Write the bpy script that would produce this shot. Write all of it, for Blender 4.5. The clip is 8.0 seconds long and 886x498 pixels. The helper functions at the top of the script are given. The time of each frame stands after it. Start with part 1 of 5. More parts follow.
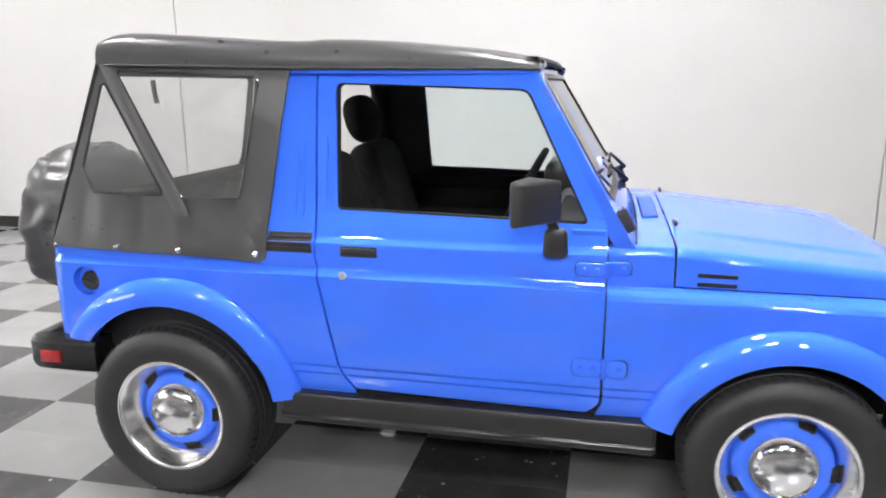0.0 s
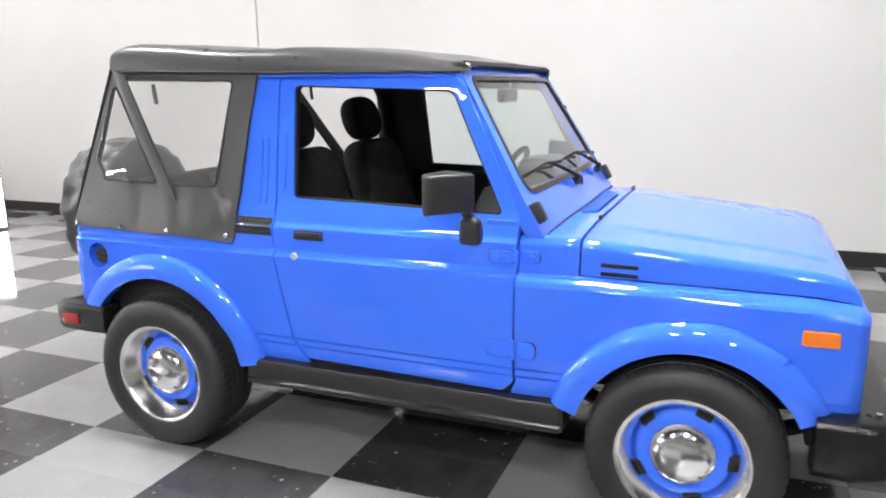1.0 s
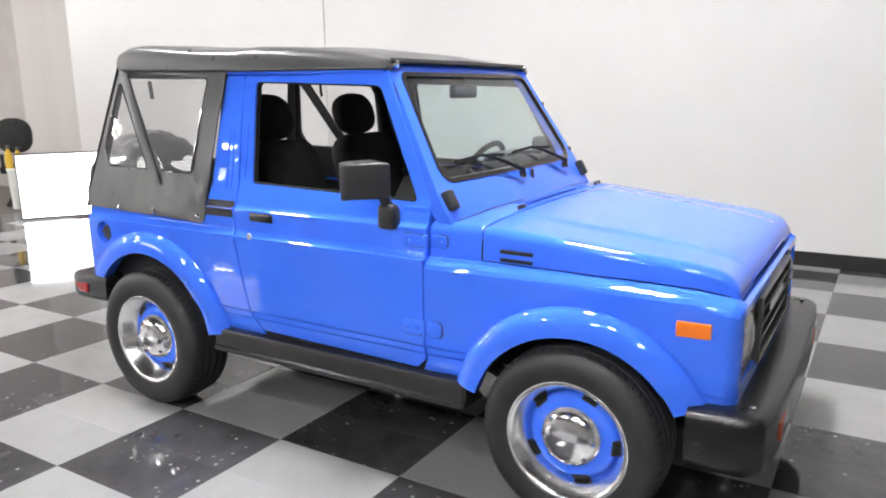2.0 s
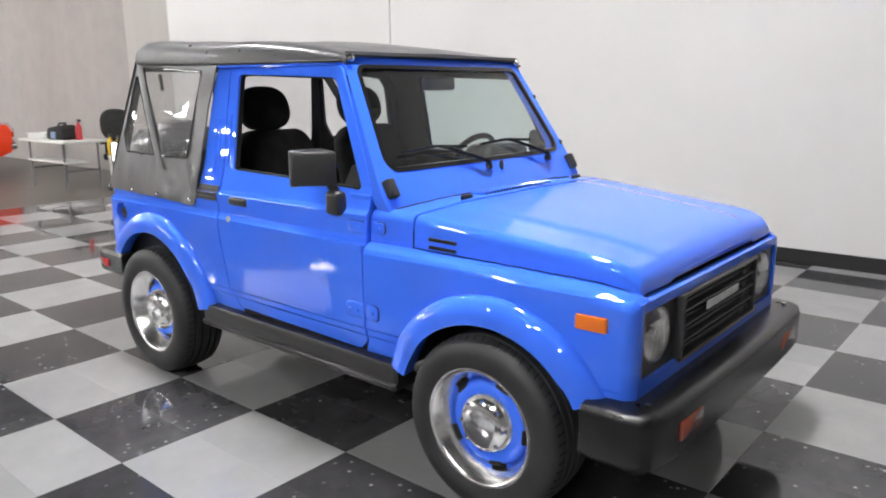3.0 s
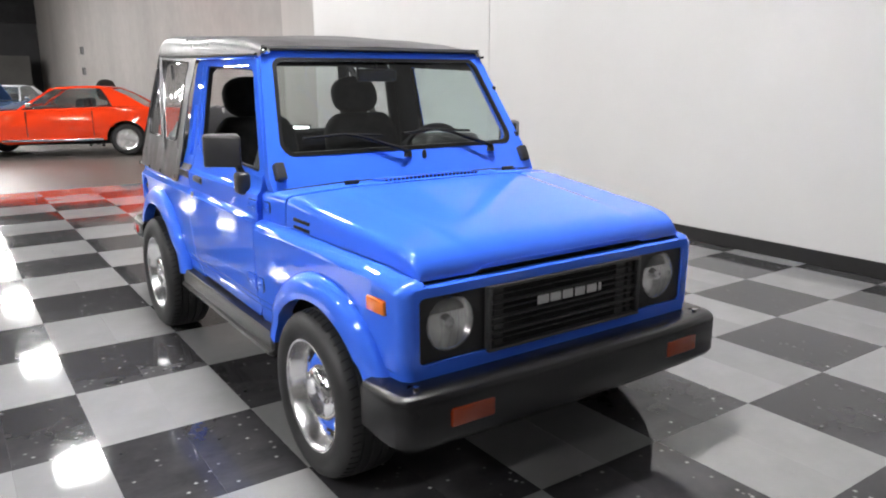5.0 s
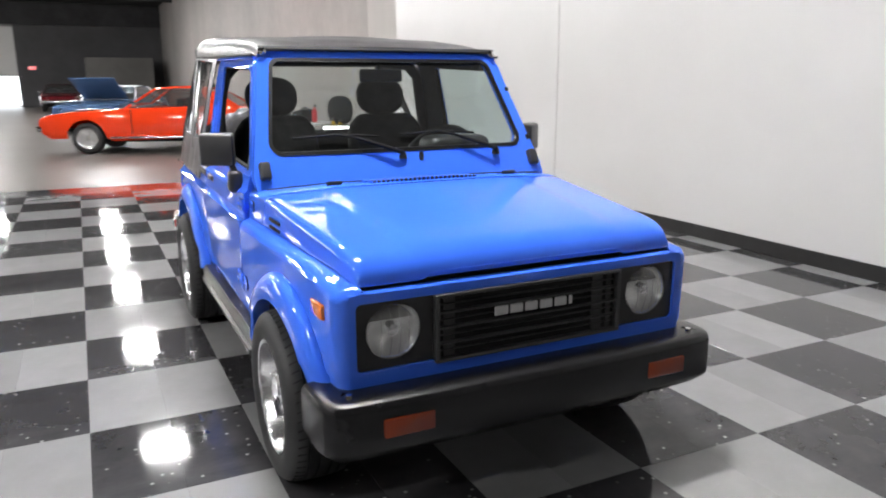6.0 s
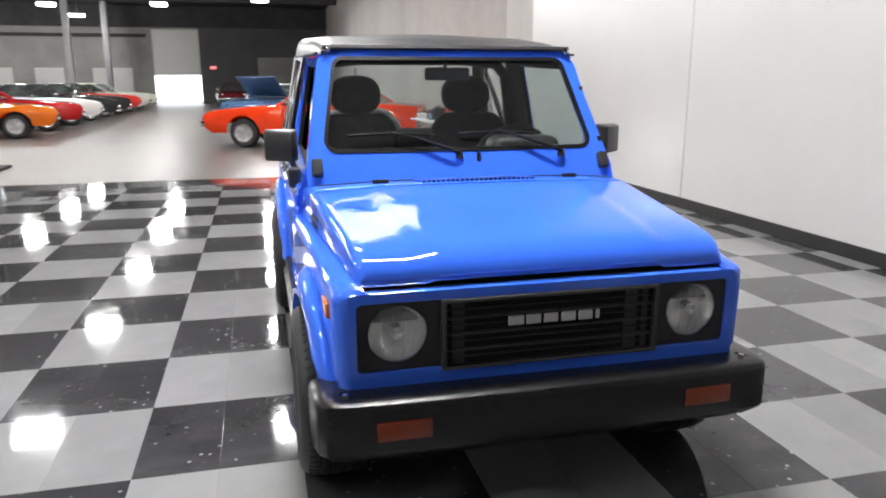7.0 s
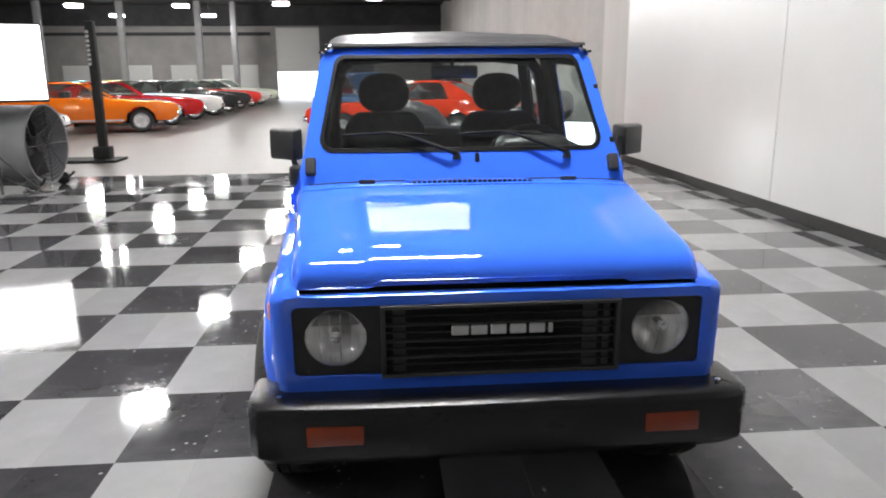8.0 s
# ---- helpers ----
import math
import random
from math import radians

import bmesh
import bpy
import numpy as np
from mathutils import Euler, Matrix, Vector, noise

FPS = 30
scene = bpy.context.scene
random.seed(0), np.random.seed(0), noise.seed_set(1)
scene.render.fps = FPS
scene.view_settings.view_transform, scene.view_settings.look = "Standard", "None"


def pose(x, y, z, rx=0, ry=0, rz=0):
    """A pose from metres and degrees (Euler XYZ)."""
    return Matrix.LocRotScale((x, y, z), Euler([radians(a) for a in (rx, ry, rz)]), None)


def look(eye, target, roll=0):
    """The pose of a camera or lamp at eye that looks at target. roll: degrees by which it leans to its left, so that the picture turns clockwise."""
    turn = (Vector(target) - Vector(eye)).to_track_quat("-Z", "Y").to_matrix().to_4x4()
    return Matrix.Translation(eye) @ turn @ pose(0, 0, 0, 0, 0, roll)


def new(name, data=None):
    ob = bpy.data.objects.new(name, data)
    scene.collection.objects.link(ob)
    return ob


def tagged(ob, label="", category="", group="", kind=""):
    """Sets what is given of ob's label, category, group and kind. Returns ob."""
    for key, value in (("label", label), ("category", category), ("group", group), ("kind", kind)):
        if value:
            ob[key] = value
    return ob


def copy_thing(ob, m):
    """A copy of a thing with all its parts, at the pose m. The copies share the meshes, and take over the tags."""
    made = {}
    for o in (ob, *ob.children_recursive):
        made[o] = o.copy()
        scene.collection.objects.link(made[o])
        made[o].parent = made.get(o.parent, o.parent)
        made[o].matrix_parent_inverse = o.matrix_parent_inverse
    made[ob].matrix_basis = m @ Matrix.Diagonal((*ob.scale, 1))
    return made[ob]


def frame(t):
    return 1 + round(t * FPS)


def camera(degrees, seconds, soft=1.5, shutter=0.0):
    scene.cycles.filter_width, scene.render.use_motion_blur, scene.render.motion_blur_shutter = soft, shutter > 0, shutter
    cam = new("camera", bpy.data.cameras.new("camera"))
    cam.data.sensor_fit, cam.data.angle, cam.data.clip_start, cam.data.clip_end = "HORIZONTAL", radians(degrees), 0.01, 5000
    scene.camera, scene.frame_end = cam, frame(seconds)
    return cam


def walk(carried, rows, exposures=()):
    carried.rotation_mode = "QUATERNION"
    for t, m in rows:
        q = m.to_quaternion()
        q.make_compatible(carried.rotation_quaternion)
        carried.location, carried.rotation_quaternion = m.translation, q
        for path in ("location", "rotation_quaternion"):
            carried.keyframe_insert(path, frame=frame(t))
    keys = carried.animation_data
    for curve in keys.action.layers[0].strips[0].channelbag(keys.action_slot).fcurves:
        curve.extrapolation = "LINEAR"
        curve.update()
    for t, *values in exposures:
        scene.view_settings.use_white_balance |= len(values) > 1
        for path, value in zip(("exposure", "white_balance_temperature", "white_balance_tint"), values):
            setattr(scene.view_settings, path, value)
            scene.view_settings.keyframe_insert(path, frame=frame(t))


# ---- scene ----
cam = camera(62.6, 8.0, soft=1.9, shutter=0.4)
PATH = [
    (0, (0.436, -2.93, 1.464), (0.008, -1.026, 1.026), -0.5),
    (0.5, (0.762, -2.975, 1.463), (0.18, -1.112, 1.026), -0.7),
    (1, (1.114, -2.969, 1.451), (0.373, -1.161, 1.025), -0.8),
    (1.5, (1.482, -2.922, 1.434), (0.594, -1.18, 1.015), -0.8),
    (3, (2.363, -2.53, 1.404), (1.097, -1.043, 0.975), -0.6),
    (3.5, (2.615, -2.358, 1.41), (1.238, -0.976, 0.971), -0.5),
    (4, (2.869, -2.174, 1.406), (1.4, -0.891, 0.963), -0.3),
    (4.5, (3.102, -1.969, 1.406), (1.555, -0.783, 0.956), -0.3),
    (6, (3.44, -1.281, 1.4), (1.69, -0.423, 0.951), -0.2),
    (6.5, (3.489, -1.087, 1.396), (1.652, -0.433, 0.95), -0.1),
    (7, (3.518, -0.857, 1.396), (1.628, -0.386, 0.946), -0.1),
    (7.5, (3.526, -0.591, 1.393), (1.601, -0.287, 0.941), -0.3),
    (8, (3.529, -0.341, 1.409), (1.59, -0.181, 0.947), -0.4),
]
walk(cam, [(t, look(eye, target, roll)) for t, eye, target, roll in PATH], [(0, 1.01), (1.5, 1.0), (3.0, 0.69), (4.5, 0.65), (8.0, 0.66)])


# ---- world and light ----
world = bpy.data.worlds.new("world")
scene.world = world
world.use_nodes = True
world.node_tree.nodes["Background"].inputs[0].default_value = (0.75, 0.85, 1.0, 1)
world.node_tree.nodes["Background"].inputs[1].default_value = 0.6

LAMP_STRENGTH = 96.0
PANEL_STRENGTH = 3.6


# ---- materials ----
class Mat:
    """A node material with a principled shader and a few short ways to vary it."""

    def __init__(self, name, colour, rough=0.5, metal=0.0, **more):
        self.m = bpy.data.materials.new(name)
        self.m.use_nodes = True
        self.n, self.l = self.m.node_tree.nodes, self.m.node_tree.links
        self.p = self.n["Principled BSDF"]
        self.colour = tuple(colour[:3]) + (1,)
        self.p.inputs["Base Color"].default_value = self.colour
        self.p.inputs["Roughness"].default_value = rough
        self.p.inputs["Metallic"].default_value = metal
        for key, value in more.items():
            self.p.inputs[key.replace("_", " ")].default_value = value
        self.geo = self.n.new("ShaderNodeTexCoord")

    def noise(self, scale, detail=4, rough=0.6, stretch=None):
        t = self.n.new("ShaderNodeTexNoise")
        t.inputs["Scale"].default_value, t.inputs["Detail"].default_value, t.inputs["Roughness"].default_value = scale, detail, rough
        if stretch:
            mp = self.n.new("ShaderNodeMapping")
            mp.inputs["Scale"].default_value = stretch
            self.l.new(self.geo.outputs["Object"], mp.inputs[0])
            self.l.new(mp.outputs[0], t.inputs["Vector"])
        else:
            self.l.new(self.geo.outputs["Object"], t.inputs["Vector"])
        return t.outputs["Fac"]

    def ramp(self, value, stops):
        r = self.n.new("ShaderNodeValToRGB")
        e = r.color_ramp.elements
        while len(e) < len(stops):
            e.new(0.5)
        for k, (at, c) in zip(e, stops):
            k.position, k.color = at, tuple(c[:3]) + (1,)
        self.l.new(value, r.inputs[0])
        return r.outputs[0]

    def mix(self, fac, a, b, kind="MIX"):
        x = self.n.new("ShaderNodeMix")
        x.data_type, x.blend_type = "RGBA", kind
        for value, socket in ((fac, x.inputs[0]), (a, x.inputs[6]), (b, x.inputs[7])):
            if isinstance(value, (int, float)):
                socket.default_value = value
            elif isinstance(value, tuple):
                socket.default_value = value
            else:
                self.l.new(value, socket)
        return x.outputs[2]

    def vary(self, scale, low, high, at=(0.3, 0.7), stretch=None):
        """Base colour between low and high times the colour."""
        c = self.colour
        out = self.ramp(self.noise(scale, stretch=stretch), [(at[0], [v * low for v in c[:3]]), (at[1], [min(1, v * high) for v in c[:3]])])
        self.l.new(out, self.p.inputs["Base Color"])
        return out

    def rough(self, scale, low, high, stretch=None):
        self.l.new(self.ramp(self.noise(scale, stretch=stretch), [(0.3, (low,) * 3), (0.7, (high,) * 3)]), self.p.inputs["Roughness"])
        return self

    def bump(self, scale, strength, distance=0.002, stretch=None, detail=4):
        b = self.n.new("ShaderNodeBump")
        b.inputs["Strength"].default_value, b.inputs["Distance"].default_value = strength, distance
        self.l.new(self.noise(scale, detail, stretch=stretch), b.inputs["Height"])
        self.l.new(b.outputs[0], self.p.inputs["Normal"])
        return self

    def base(self, socket):
        self.l.new(socket, self.p.inputs["Base Color"])
        return self


def glow(name, colour, strength):
    m = Mat(name, (0.8, 0.8, 0.8), 0.4)
    m.p.inputs["Emission Color"].default_value = tuple(colour[:3]) + (1,)
    m.p.inputs["Emission Strength"].default_value = strength
    return m


PAINT_BLUE = (0.052, 0.186, 1.0)


def car_paint(name, colour, rough=0.28):
    m = Mat(name, colour, 0.5, 0.0, Coat_Weight=1.0, Coat_Roughness=0.008, Coat_IOR=1.58, Specular_IOR_Level=0.0)
    m.vary(3.0, 0.96, 1.04)
    b = m.n.new("ShaderNodeBump")
    b.inputs["Strength"].default_value, b.inputs["Distance"].default_value = 0.025, 0.0006
    m.l.new(m.noise(60, 2), b.inputs["Height"])
    m.l.new(b.outputs[0], m.p.inputs["Coat Normal"])
    return m.m


M_BLUE = car_paint("blue_paint", PAINT_BLUE)
m = Mat("black_vinyl", (0.058, 0.057, 0.060), 0.30)
m.vary(3, 0.84, 1.22, at=(0.12, 0.88))
m.rough(9, 0.27, 0.38)
m.bump(9, 0.22, 0.006, detail=1)
M_VINYL = m.m
m = Mat("black_plastic", (0.023, 0.023, 0.024), 0.42)
m.vary(12, 0.8, 1.3)
m.bump(900, 0.25, 0.0006)
M_PLASTIC = m.m
m = Mat("grey_textured_plastic", (0.030, 0.030, 0.031), 0.42)
m.vary(10, 0.85, 1.25)
m.bump(700, 0.35, 0.0008)
M_GREYPLASTIC = m.m
m = Mat("bumper_plastic", (0.010, 0.010, 0.011), 0.26, Specular_IOR_Level=0.42)
m.vary(10, 0.85, 1.25)
m.bump(700, 0.35, 0.0008)
M_BUMPER = m.m
m = Mat("rocker_plastic", (0.021, 0.020, 0.020), 0.34)
m.vary(10, 0.85, 1.2)
m.bump(700, 0.35, 0.0008)
M_ROCKER = m.m
M_SLAT = Mat("grille_plastic", (0.048, 0.049, 0.050), 0.34).m
M_SEAL = Mat("black_seal", (0.008, 0.008, 0.008), 0.3).m
m = Mat("rubber", (0.02, 0.02, 0.021), 0.6)
m.vary(8, 0.8, 1.35)
m.bump(300, 0.3, 0.001)
M_RUBBER = m.m
m = Mat("chrome", (0.78, 0.78, 0.79), 0.06, 1.0)
m.rough(3, 0.07, 0.13)
M_CHROME = m.m
m = Mat("polished_hub", (0.90, 0.90, 0.91), 0.14, 1.0)
m.rough(5, 0.12, 0.18)
M_HUB = m.m
m = Mat("polished_aluminium", (0.86, 0.86, 0.86), 0.26, 1.0)
m.rough(3, 0.18, 0.26)
M_ALLOY = m.m
m = Mat("black_fabric", (0.018, 0.018, 0.018), 0.9)
m.vary(20, 0.7, 1.4)
m.bump(600, 0.4, 0.001)
M_FABRIC = m.m
m = Mat("dark_trim", (0.014, 0.014, 0.017), 0.6)
m.vary(6, 0.8, 1.3)
M_DARK = m.m
m = Mat("chassis_black", (0.006, 0.006, 0.006), 0.8)
m.vary(10, 0.6, 1.6)
M_CHASSIS = m.m
M_GRILLEBACK = Mat("radiator_grey", (0.045, 0.045, 0.045), 0.6).m
M_AMBER = Mat("amber_lens", (0.92, 0.21, 0.015), 0.15, Coat_Weight=1.0).m
M_AMBERDARK = Mat("dark_amber_lens", (0.25, 0.032, 0.007), 0.2, Coat_Weight=0.3).m
M_RED = Mat("red_lens", (0.36, 0.012, 0.014), 0.15, Coat_Weight=1.0).m
M_SILVER = Mat("silver_badge", (0.62, 0.62, 0.62), 0.3, 0.6).m


def glass(name, tint, rough=0.0, opacity=0.0, ripple=4.0):
    """Thin pane: clear and mirror mixed by Fresnel, with a light veil of the tint."""
    m = bpy.data.materials.new(name)
    m.use_nodes = True
    n, l = m.node_tree.nodes, m.node_tree.links
    n.remove(n["Principled BSDF"])
    clear, mirror, veil = n.new("ShaderNodeBsdfTransparent"), n.new("ShaderNodeBsdfGlossy"), n.new("ShaderNodeBsdfDiffuse")
    clear.inputs[0].default_value = tint + (1,)
    mirror.inputs["Roughness"].default_value = rough
    veil.inputs[0].default_value = (0.75, 0.75, 0.75, 1)
    if rough > 0.03:
        wave, bend, tc = n.new("ShaderNodeTexNoise"), n.new("ShaderNodeBump"), n.new("ShaderNodeTexCoord")
        wave.inputs["Scale"].default_value, bend.inputs["Strength"].default_value, bend.inputs["Distance"].default_value = ripple, 0.3, 0.08 / ripple
        l.new(tc.outputs["Object"], wave.inputs["Vector"]), l.new(wave.outputs[0], bend.inputs["Height"]), l.new(bend.outputs[0], mirror.inputs["Normal"])
    lw, p5, sc = n.new("ShaderNodeLayerWeight"), n.new("ShaderNodeMath"), n.new("ShaderNodeMath")
    lw.inputs[0].default_value = 0.5
    p5.operation, p5.inputs[1].default_value = "POWER", 3.6
    sc.operation, sc.inputs[1].default_value, sc.inputs[2].default_value = "MULTIPLY_ADD", 0.9, 0.075
    l.new(lw.outputs["Facing"], p5.inputs[0]), l.new(p5.outputs[0], sc.inputs[0])
    a, b = n.new("ShaderNodeMixShader"), n.new("ShaderNodeMixShader")
    a.inputs[0].default_value = opacity
    l.new(clear.outputs[0], a.inputs[1]), l.new(veil.outputs[0], a.inputs[2])
    l.new(sc.outputs[0], b.inputs[0]), l.new(a.outputs[0], b.inputs[1]), l.new(mirror.outputs[0], b.inputs[2])
    l.new(b.outputs[0], n["Material Output"].inputs[0])
    return m


M_GLASS = glass("windscreen_glass", (0.80, 0.88, 0.87), 0.0, 0.015)
M_CLEARVINYL = glass("clear_vinyl", (0.97, 0.97, 0.97), 0.04, 0.10)
M_PIPING = Mat("glossy_piping", (0.05, 0.05, 0.052), 0.12, Coat_Weight=1.0).m
M_LENS = glass("lamp_lens", (0.98, 0.98, 0.98), 0.04, 0.16, 40.0)
M_REFLECTOR = Mat("lamp_reflector", (0.95, 0.95, 0.95), 0.18, 0.70).m

m = Mat("white_wall_panel", (0.60, 0.594, 0.592), 0.30)
m.vary(0.9, 0.965, 1.02)
m.bump(2.2, 0.05, 0.01)
M_WHITEWALL = m.m
m = Mat("tilt_up_concrete", (0.40, 0.378, 0.362), 0.75)
c1 = m.vary(0.45, 0.86, 1.06, stretch=(1.0, 1.0, 0.16))
c2 = m.ramp(m.noise(3), [(0.35, (0.94,) * 3), (0.65, (1.03,) * 3)])
m.base(m.mix(1.0, c1, c2, "MULTIPLY"))
m.bump(30, 0.3, 0.003)
M_CONCRETE = m.m
m = Mat("light_concrete", (0.48, 0.46, 0.442), 0.7)
m.vary(0.8, 0.9, 1.06, stretch=(1.0, 1.0, 0.12))
m.bump(30, 0.3, 0.003)
M_CONCRETELIGHT = m.m
m = Mat("polished_concrete_floor", (0.112, 0.100, 0.091), 0.38, Specular_IOR_Level=0.35)
c1 = m.vary(0.35, 0.9, 1.08)
c2 = m.ramp(m.noise(6), [(0.35, (0.95,) * 3), (0.65, (1.03,) * 3)])
m.base(m.mix(1.0, c1, c2, "MULTIPLY"))
M_SLAB = m.m


def tile_material(name, colour, speck, speck_colour, low, high):
    m = Mat(name, colour, 0.1, Specular_IOR_Level=0.34)
    c = m.vary(3.5, low, high)
    info = m.n.new("ShaderNodeObjectInfo")
    tone = m.ramp(info.outputs["Random"], [(0.0, (0.9,) * 3), (1.0, (1.08,) * 3)])
    c = m.mix(1.0, c, tone, "MULTIPLY")
    vor = m.n.new("ShaderNodeTexVoronoi")
    vor.inputs["Scale"].default_value = 17
    pos = m.n.new("ShaderNodeNewGeometry")
    m.l.new(pos.outputs["Position"], vor.inputs["Vector"])
    dots = m.ramp(vor.outputs["Distance"], [(0.0, (1, 1, 1)), (speck, (0, 0, 0))])
    mask = m.ramp(m.noise(2.3), [(0.42, (0, 0, 0)), (0.55, (1, 1, 1))])
    dots = m.mix(1.0, dots, mask, "MULTIPLY")
    smear = m.ramp(m.noise(2.6, 6, stretch=(1, 0.4, 1)), [(0.48, (0, 0, 0)), (0.8, (0.16, 0.16, 0.16))])
    c = m.mix(dots, c, speck_colour)
    m.base(m.mix(smear, c, (0.35, 0.35, 0.36, 1)))
    m.rough(2.2, 0.035, 0.095)
    b = m.n.new("ShaderNodeBump")
    b.inputs["Strength"].default_value, b.inputs["Distance"].default_value = 0.12, 0.004
    m.l.new(m.noise(4.5, 3), b.inputs["Height"])
    m.l.new(b.outputs[0], m.p.inputs["Normal"])
    return m.m


M_TILEBLACK = tile_material("black_floor_tile", (0.040, 0.039, 0.042), 0.17, (0.55, 0.55, 0.55, 1), 0.75, 1.4)
M_TILEGREY = tile_material("grey_floor_tile", (0.265, 0.265, 0.27), 0.04, (0.45, 0.45, 0.45, 1), 0.92, 1.06)
M_GROUT = Mat("tile_joint", (0.05, 0.05, 0.05), 0.7).m
m = Mat("black_baseboard", (0.010, 0.0095, 0.0095), 0.55)
m.vary(6, 0.7, 1.4)
M_BASE = m.m
m = Mat("dark_ceiling", (0.03, 0.03, 0.032), 0.85)
m.vary(1.5, 0.7, 1.3)
M_CEILING = m.m
m = Mat("grey_painted_steel", (0.22, 0.22, 0.23), 0.5)
m.vary(2, 0.85, 1.1)
M_STEEL = m.m
m = Mat("grey_block_wall", (0.215, 0.207, 0.202), 0.8)
m.vary(0.5, 0.8, 1.15)
M_FARWALL = m.m
m = Mat("store_wall_paint", (0.12, 0.115, 0.11), 0.8)
m.vary(0.6, 0.85, 1.12)
M_STORE = m.m
m = Mat("dark_wall_paint", (0.058, 0.058, 0.061), 0.8)
m.vary(0.6, 0.8, 1.2)
M_DARKWALL = m.m
# for the added walls out of view: pale bounces fill, grey holds it back
m = Mat("pale_fill_wall", (0.62, 0.61, 0.60), 0.6)
m.vary(0.6, 0.93, 1.04)
M_PALEWALL = m.m
m = Mat("grey_low_fill_wall", (0.34, 0.335, 0.33), 0.6)
m.vary(0.6, 0.93, 1.04)
M_GREYWALL = m.m
M_DOORPANEL = Mat("pale_door_panel", (0.45, 0.45, 0.44), 0.5).m
M_WHITEPLASTIC = Mat("white_plastic", (0.66, 0.66, 0.64), 0.45).m
M_EXIT = glow("exit_sign_red", (1.0, 0.05, 0.07), 0.9).m
M_LAMP = glow("lamp_diffuser", (1.0, 0.985, 0.97), LAMP_STRENGTH).m
M_BANK = glow("bank_diffuser", (1.0, 0.985, 0.97), 92.0).m
M_PANEL = glow("softbox_diffuser", (1.0, 0.99, 0.98), PANEL_STRENGTH).m
M_DAY = glow("daylight", (0.92, 0.96, 1.0), 2.2).m


# ---- mesh helpers ----
def smooth(bm, angle=32):
    limit = math.cos(radians(angle))
    for f in bm.faces:
        f.smooth = True
    for e in bm.edges:
        if len(e.link_faces) == 2 and e.link_faces[0].normal.dot(e.link_faces[1].normal) < limit:
            e.smooth = False


def finish(bm, name, material, angle=32, fix=True):
    if fix:
        bmesh.ops.recalc_face_normals(bm, faces=bm.faces)
    bm.normal_update()
    smooth(bm, angle)
    me = bpy.data.meshes.new(name)
    bm.to_mesh(me)
    bm.free()
    for mt in material if isinstance(material, (list, tuple)) else [material]:
        me.materials.append(mt)
    return me


def part(name, bm, material, parent, label="", angle=32, fix=True):
    ob = new(name, finish(bm, name, material, angle, fix))
    ob.parent = parent
    return tagged(ob, label)


def thing(name, label, category, place=(0, 0, 0), turn=0, group="", kind=""):
    ob = new(name)
    ob.matrix_basis = pose(*place, 0, 0, turn)
    return tagged(ob, label, category, group, kind)


def structure(name, bm, material, label="", category="", angle=32, fix=True):
    ob = new(name, finish(bm, name, material, angle, fix))
    return tagged(ob, label or name.replace("_", " "), category or name.split("_")[0], kind="structure")


def box(bm, lo, hi, bevel=0.0, seg=2, m=None):
    r = bmesh.ops.create_cube(bm, size=1)
    s = [hi[i] - lo[i] for i in range(3)]
    c = [(hi[i] + lo[i]) / 2 for i in range(3)]
    bmesh.ops.scale(bm, vec=s, verts=r["verts"])
    bmesh.ops.translate(bm, vec=c, verts=r["verts"])
    vs = r["verts"]
    if bevel:
        es = list({e for v in vs for e in v.link_edges})
        out = bmesh.ops.bevel(bm, geom=es, offset=bevel, segments=seg, affect="EDGES", profile=0.5)
        vs = list({v for f in out["faces"] for v in f.verts} | {v for v in vs if v.is_valid})
    if m:
        bmesh.ops.transform(bm, matrix=m, verts=vs)
    return vs


def boxed(lo, hi, bevel=0.0, seg=2, m=None):
    bm = bmesh.new()
    box(bm, lo, hi, bevel, seg, m)
    return bm


def lathe(profile, n=48, axis="y", closed=False):
    """Turns (radius, along) round an axis."""
    bm = bmesh.new()
    rings = []
    for k in range(n):
        a = 2 * math.pi * k / n
        c, s = math.cos(a), math.sin(a)
        ring = []
        for r, h in profile:
            co = {"y": (r * c, h, r * s), "z": (r * c, r * s, h), "x": (h, r * c, r * s)}[axis]
            ring.append(bm.verts.new(co))
        rings.append(ring)
    m = len(profile)
    for k in range(n):
        a, b = rings[k], rings[(k + 1) % n]
        for i in range(m if closed else m - 1):
            j = (i + 1) % m
            bm.faces.new((a[i], b[i], b[j], a[j]))
    bmesh.ops.remove_doubles(bm, verts=bm.verts, dist=1e-5)
    return bm


def move(bm, m):
    bmesh.ops.transform(bm, matrix=m, verts=bm.verts)
    return bm


def mirrored(bm):
    bmesh.ops.scale(bm, vec=(1, -1, 1), verts=bm.verts)
    bmesh.ops.reverse_faces(bm, faces=bm.faces)
    return bm


def rounded(points, n=5):
    """A polygon of (u, v, radius) with its corners rounded."""
    out, k = [], len(points)
    for i in range(k):
        u, v = Vector(points[i][:2]), points[i]
        r = v[2] if len(v) > 2 else 0
        if not r:
            out.append(tuple(u))
            continue
        a, b = (Vector(points[i - 1][:2]) - u), (Vector(points[(i + 1) % k][:2]) - u)
        la, lb = a.length, b.length
        a, b = a / la, b / lb
        half = math.acos(max(-1, min(1, a.dot(b)))) / 2
        d = min(r / math.tan(half), la * 0.49, lb * 0.49)
        r = d * math.tan(half)
        mid = u + (a + b).normalized() * (r / math.sin(half))
        p, q = u + a * d - mid, u + b * d - mid
        for j in range(n + 1):
            w = p.lerp(q, j / n)
            out.append(tuple(mid + w.normalized() * r))
    return out


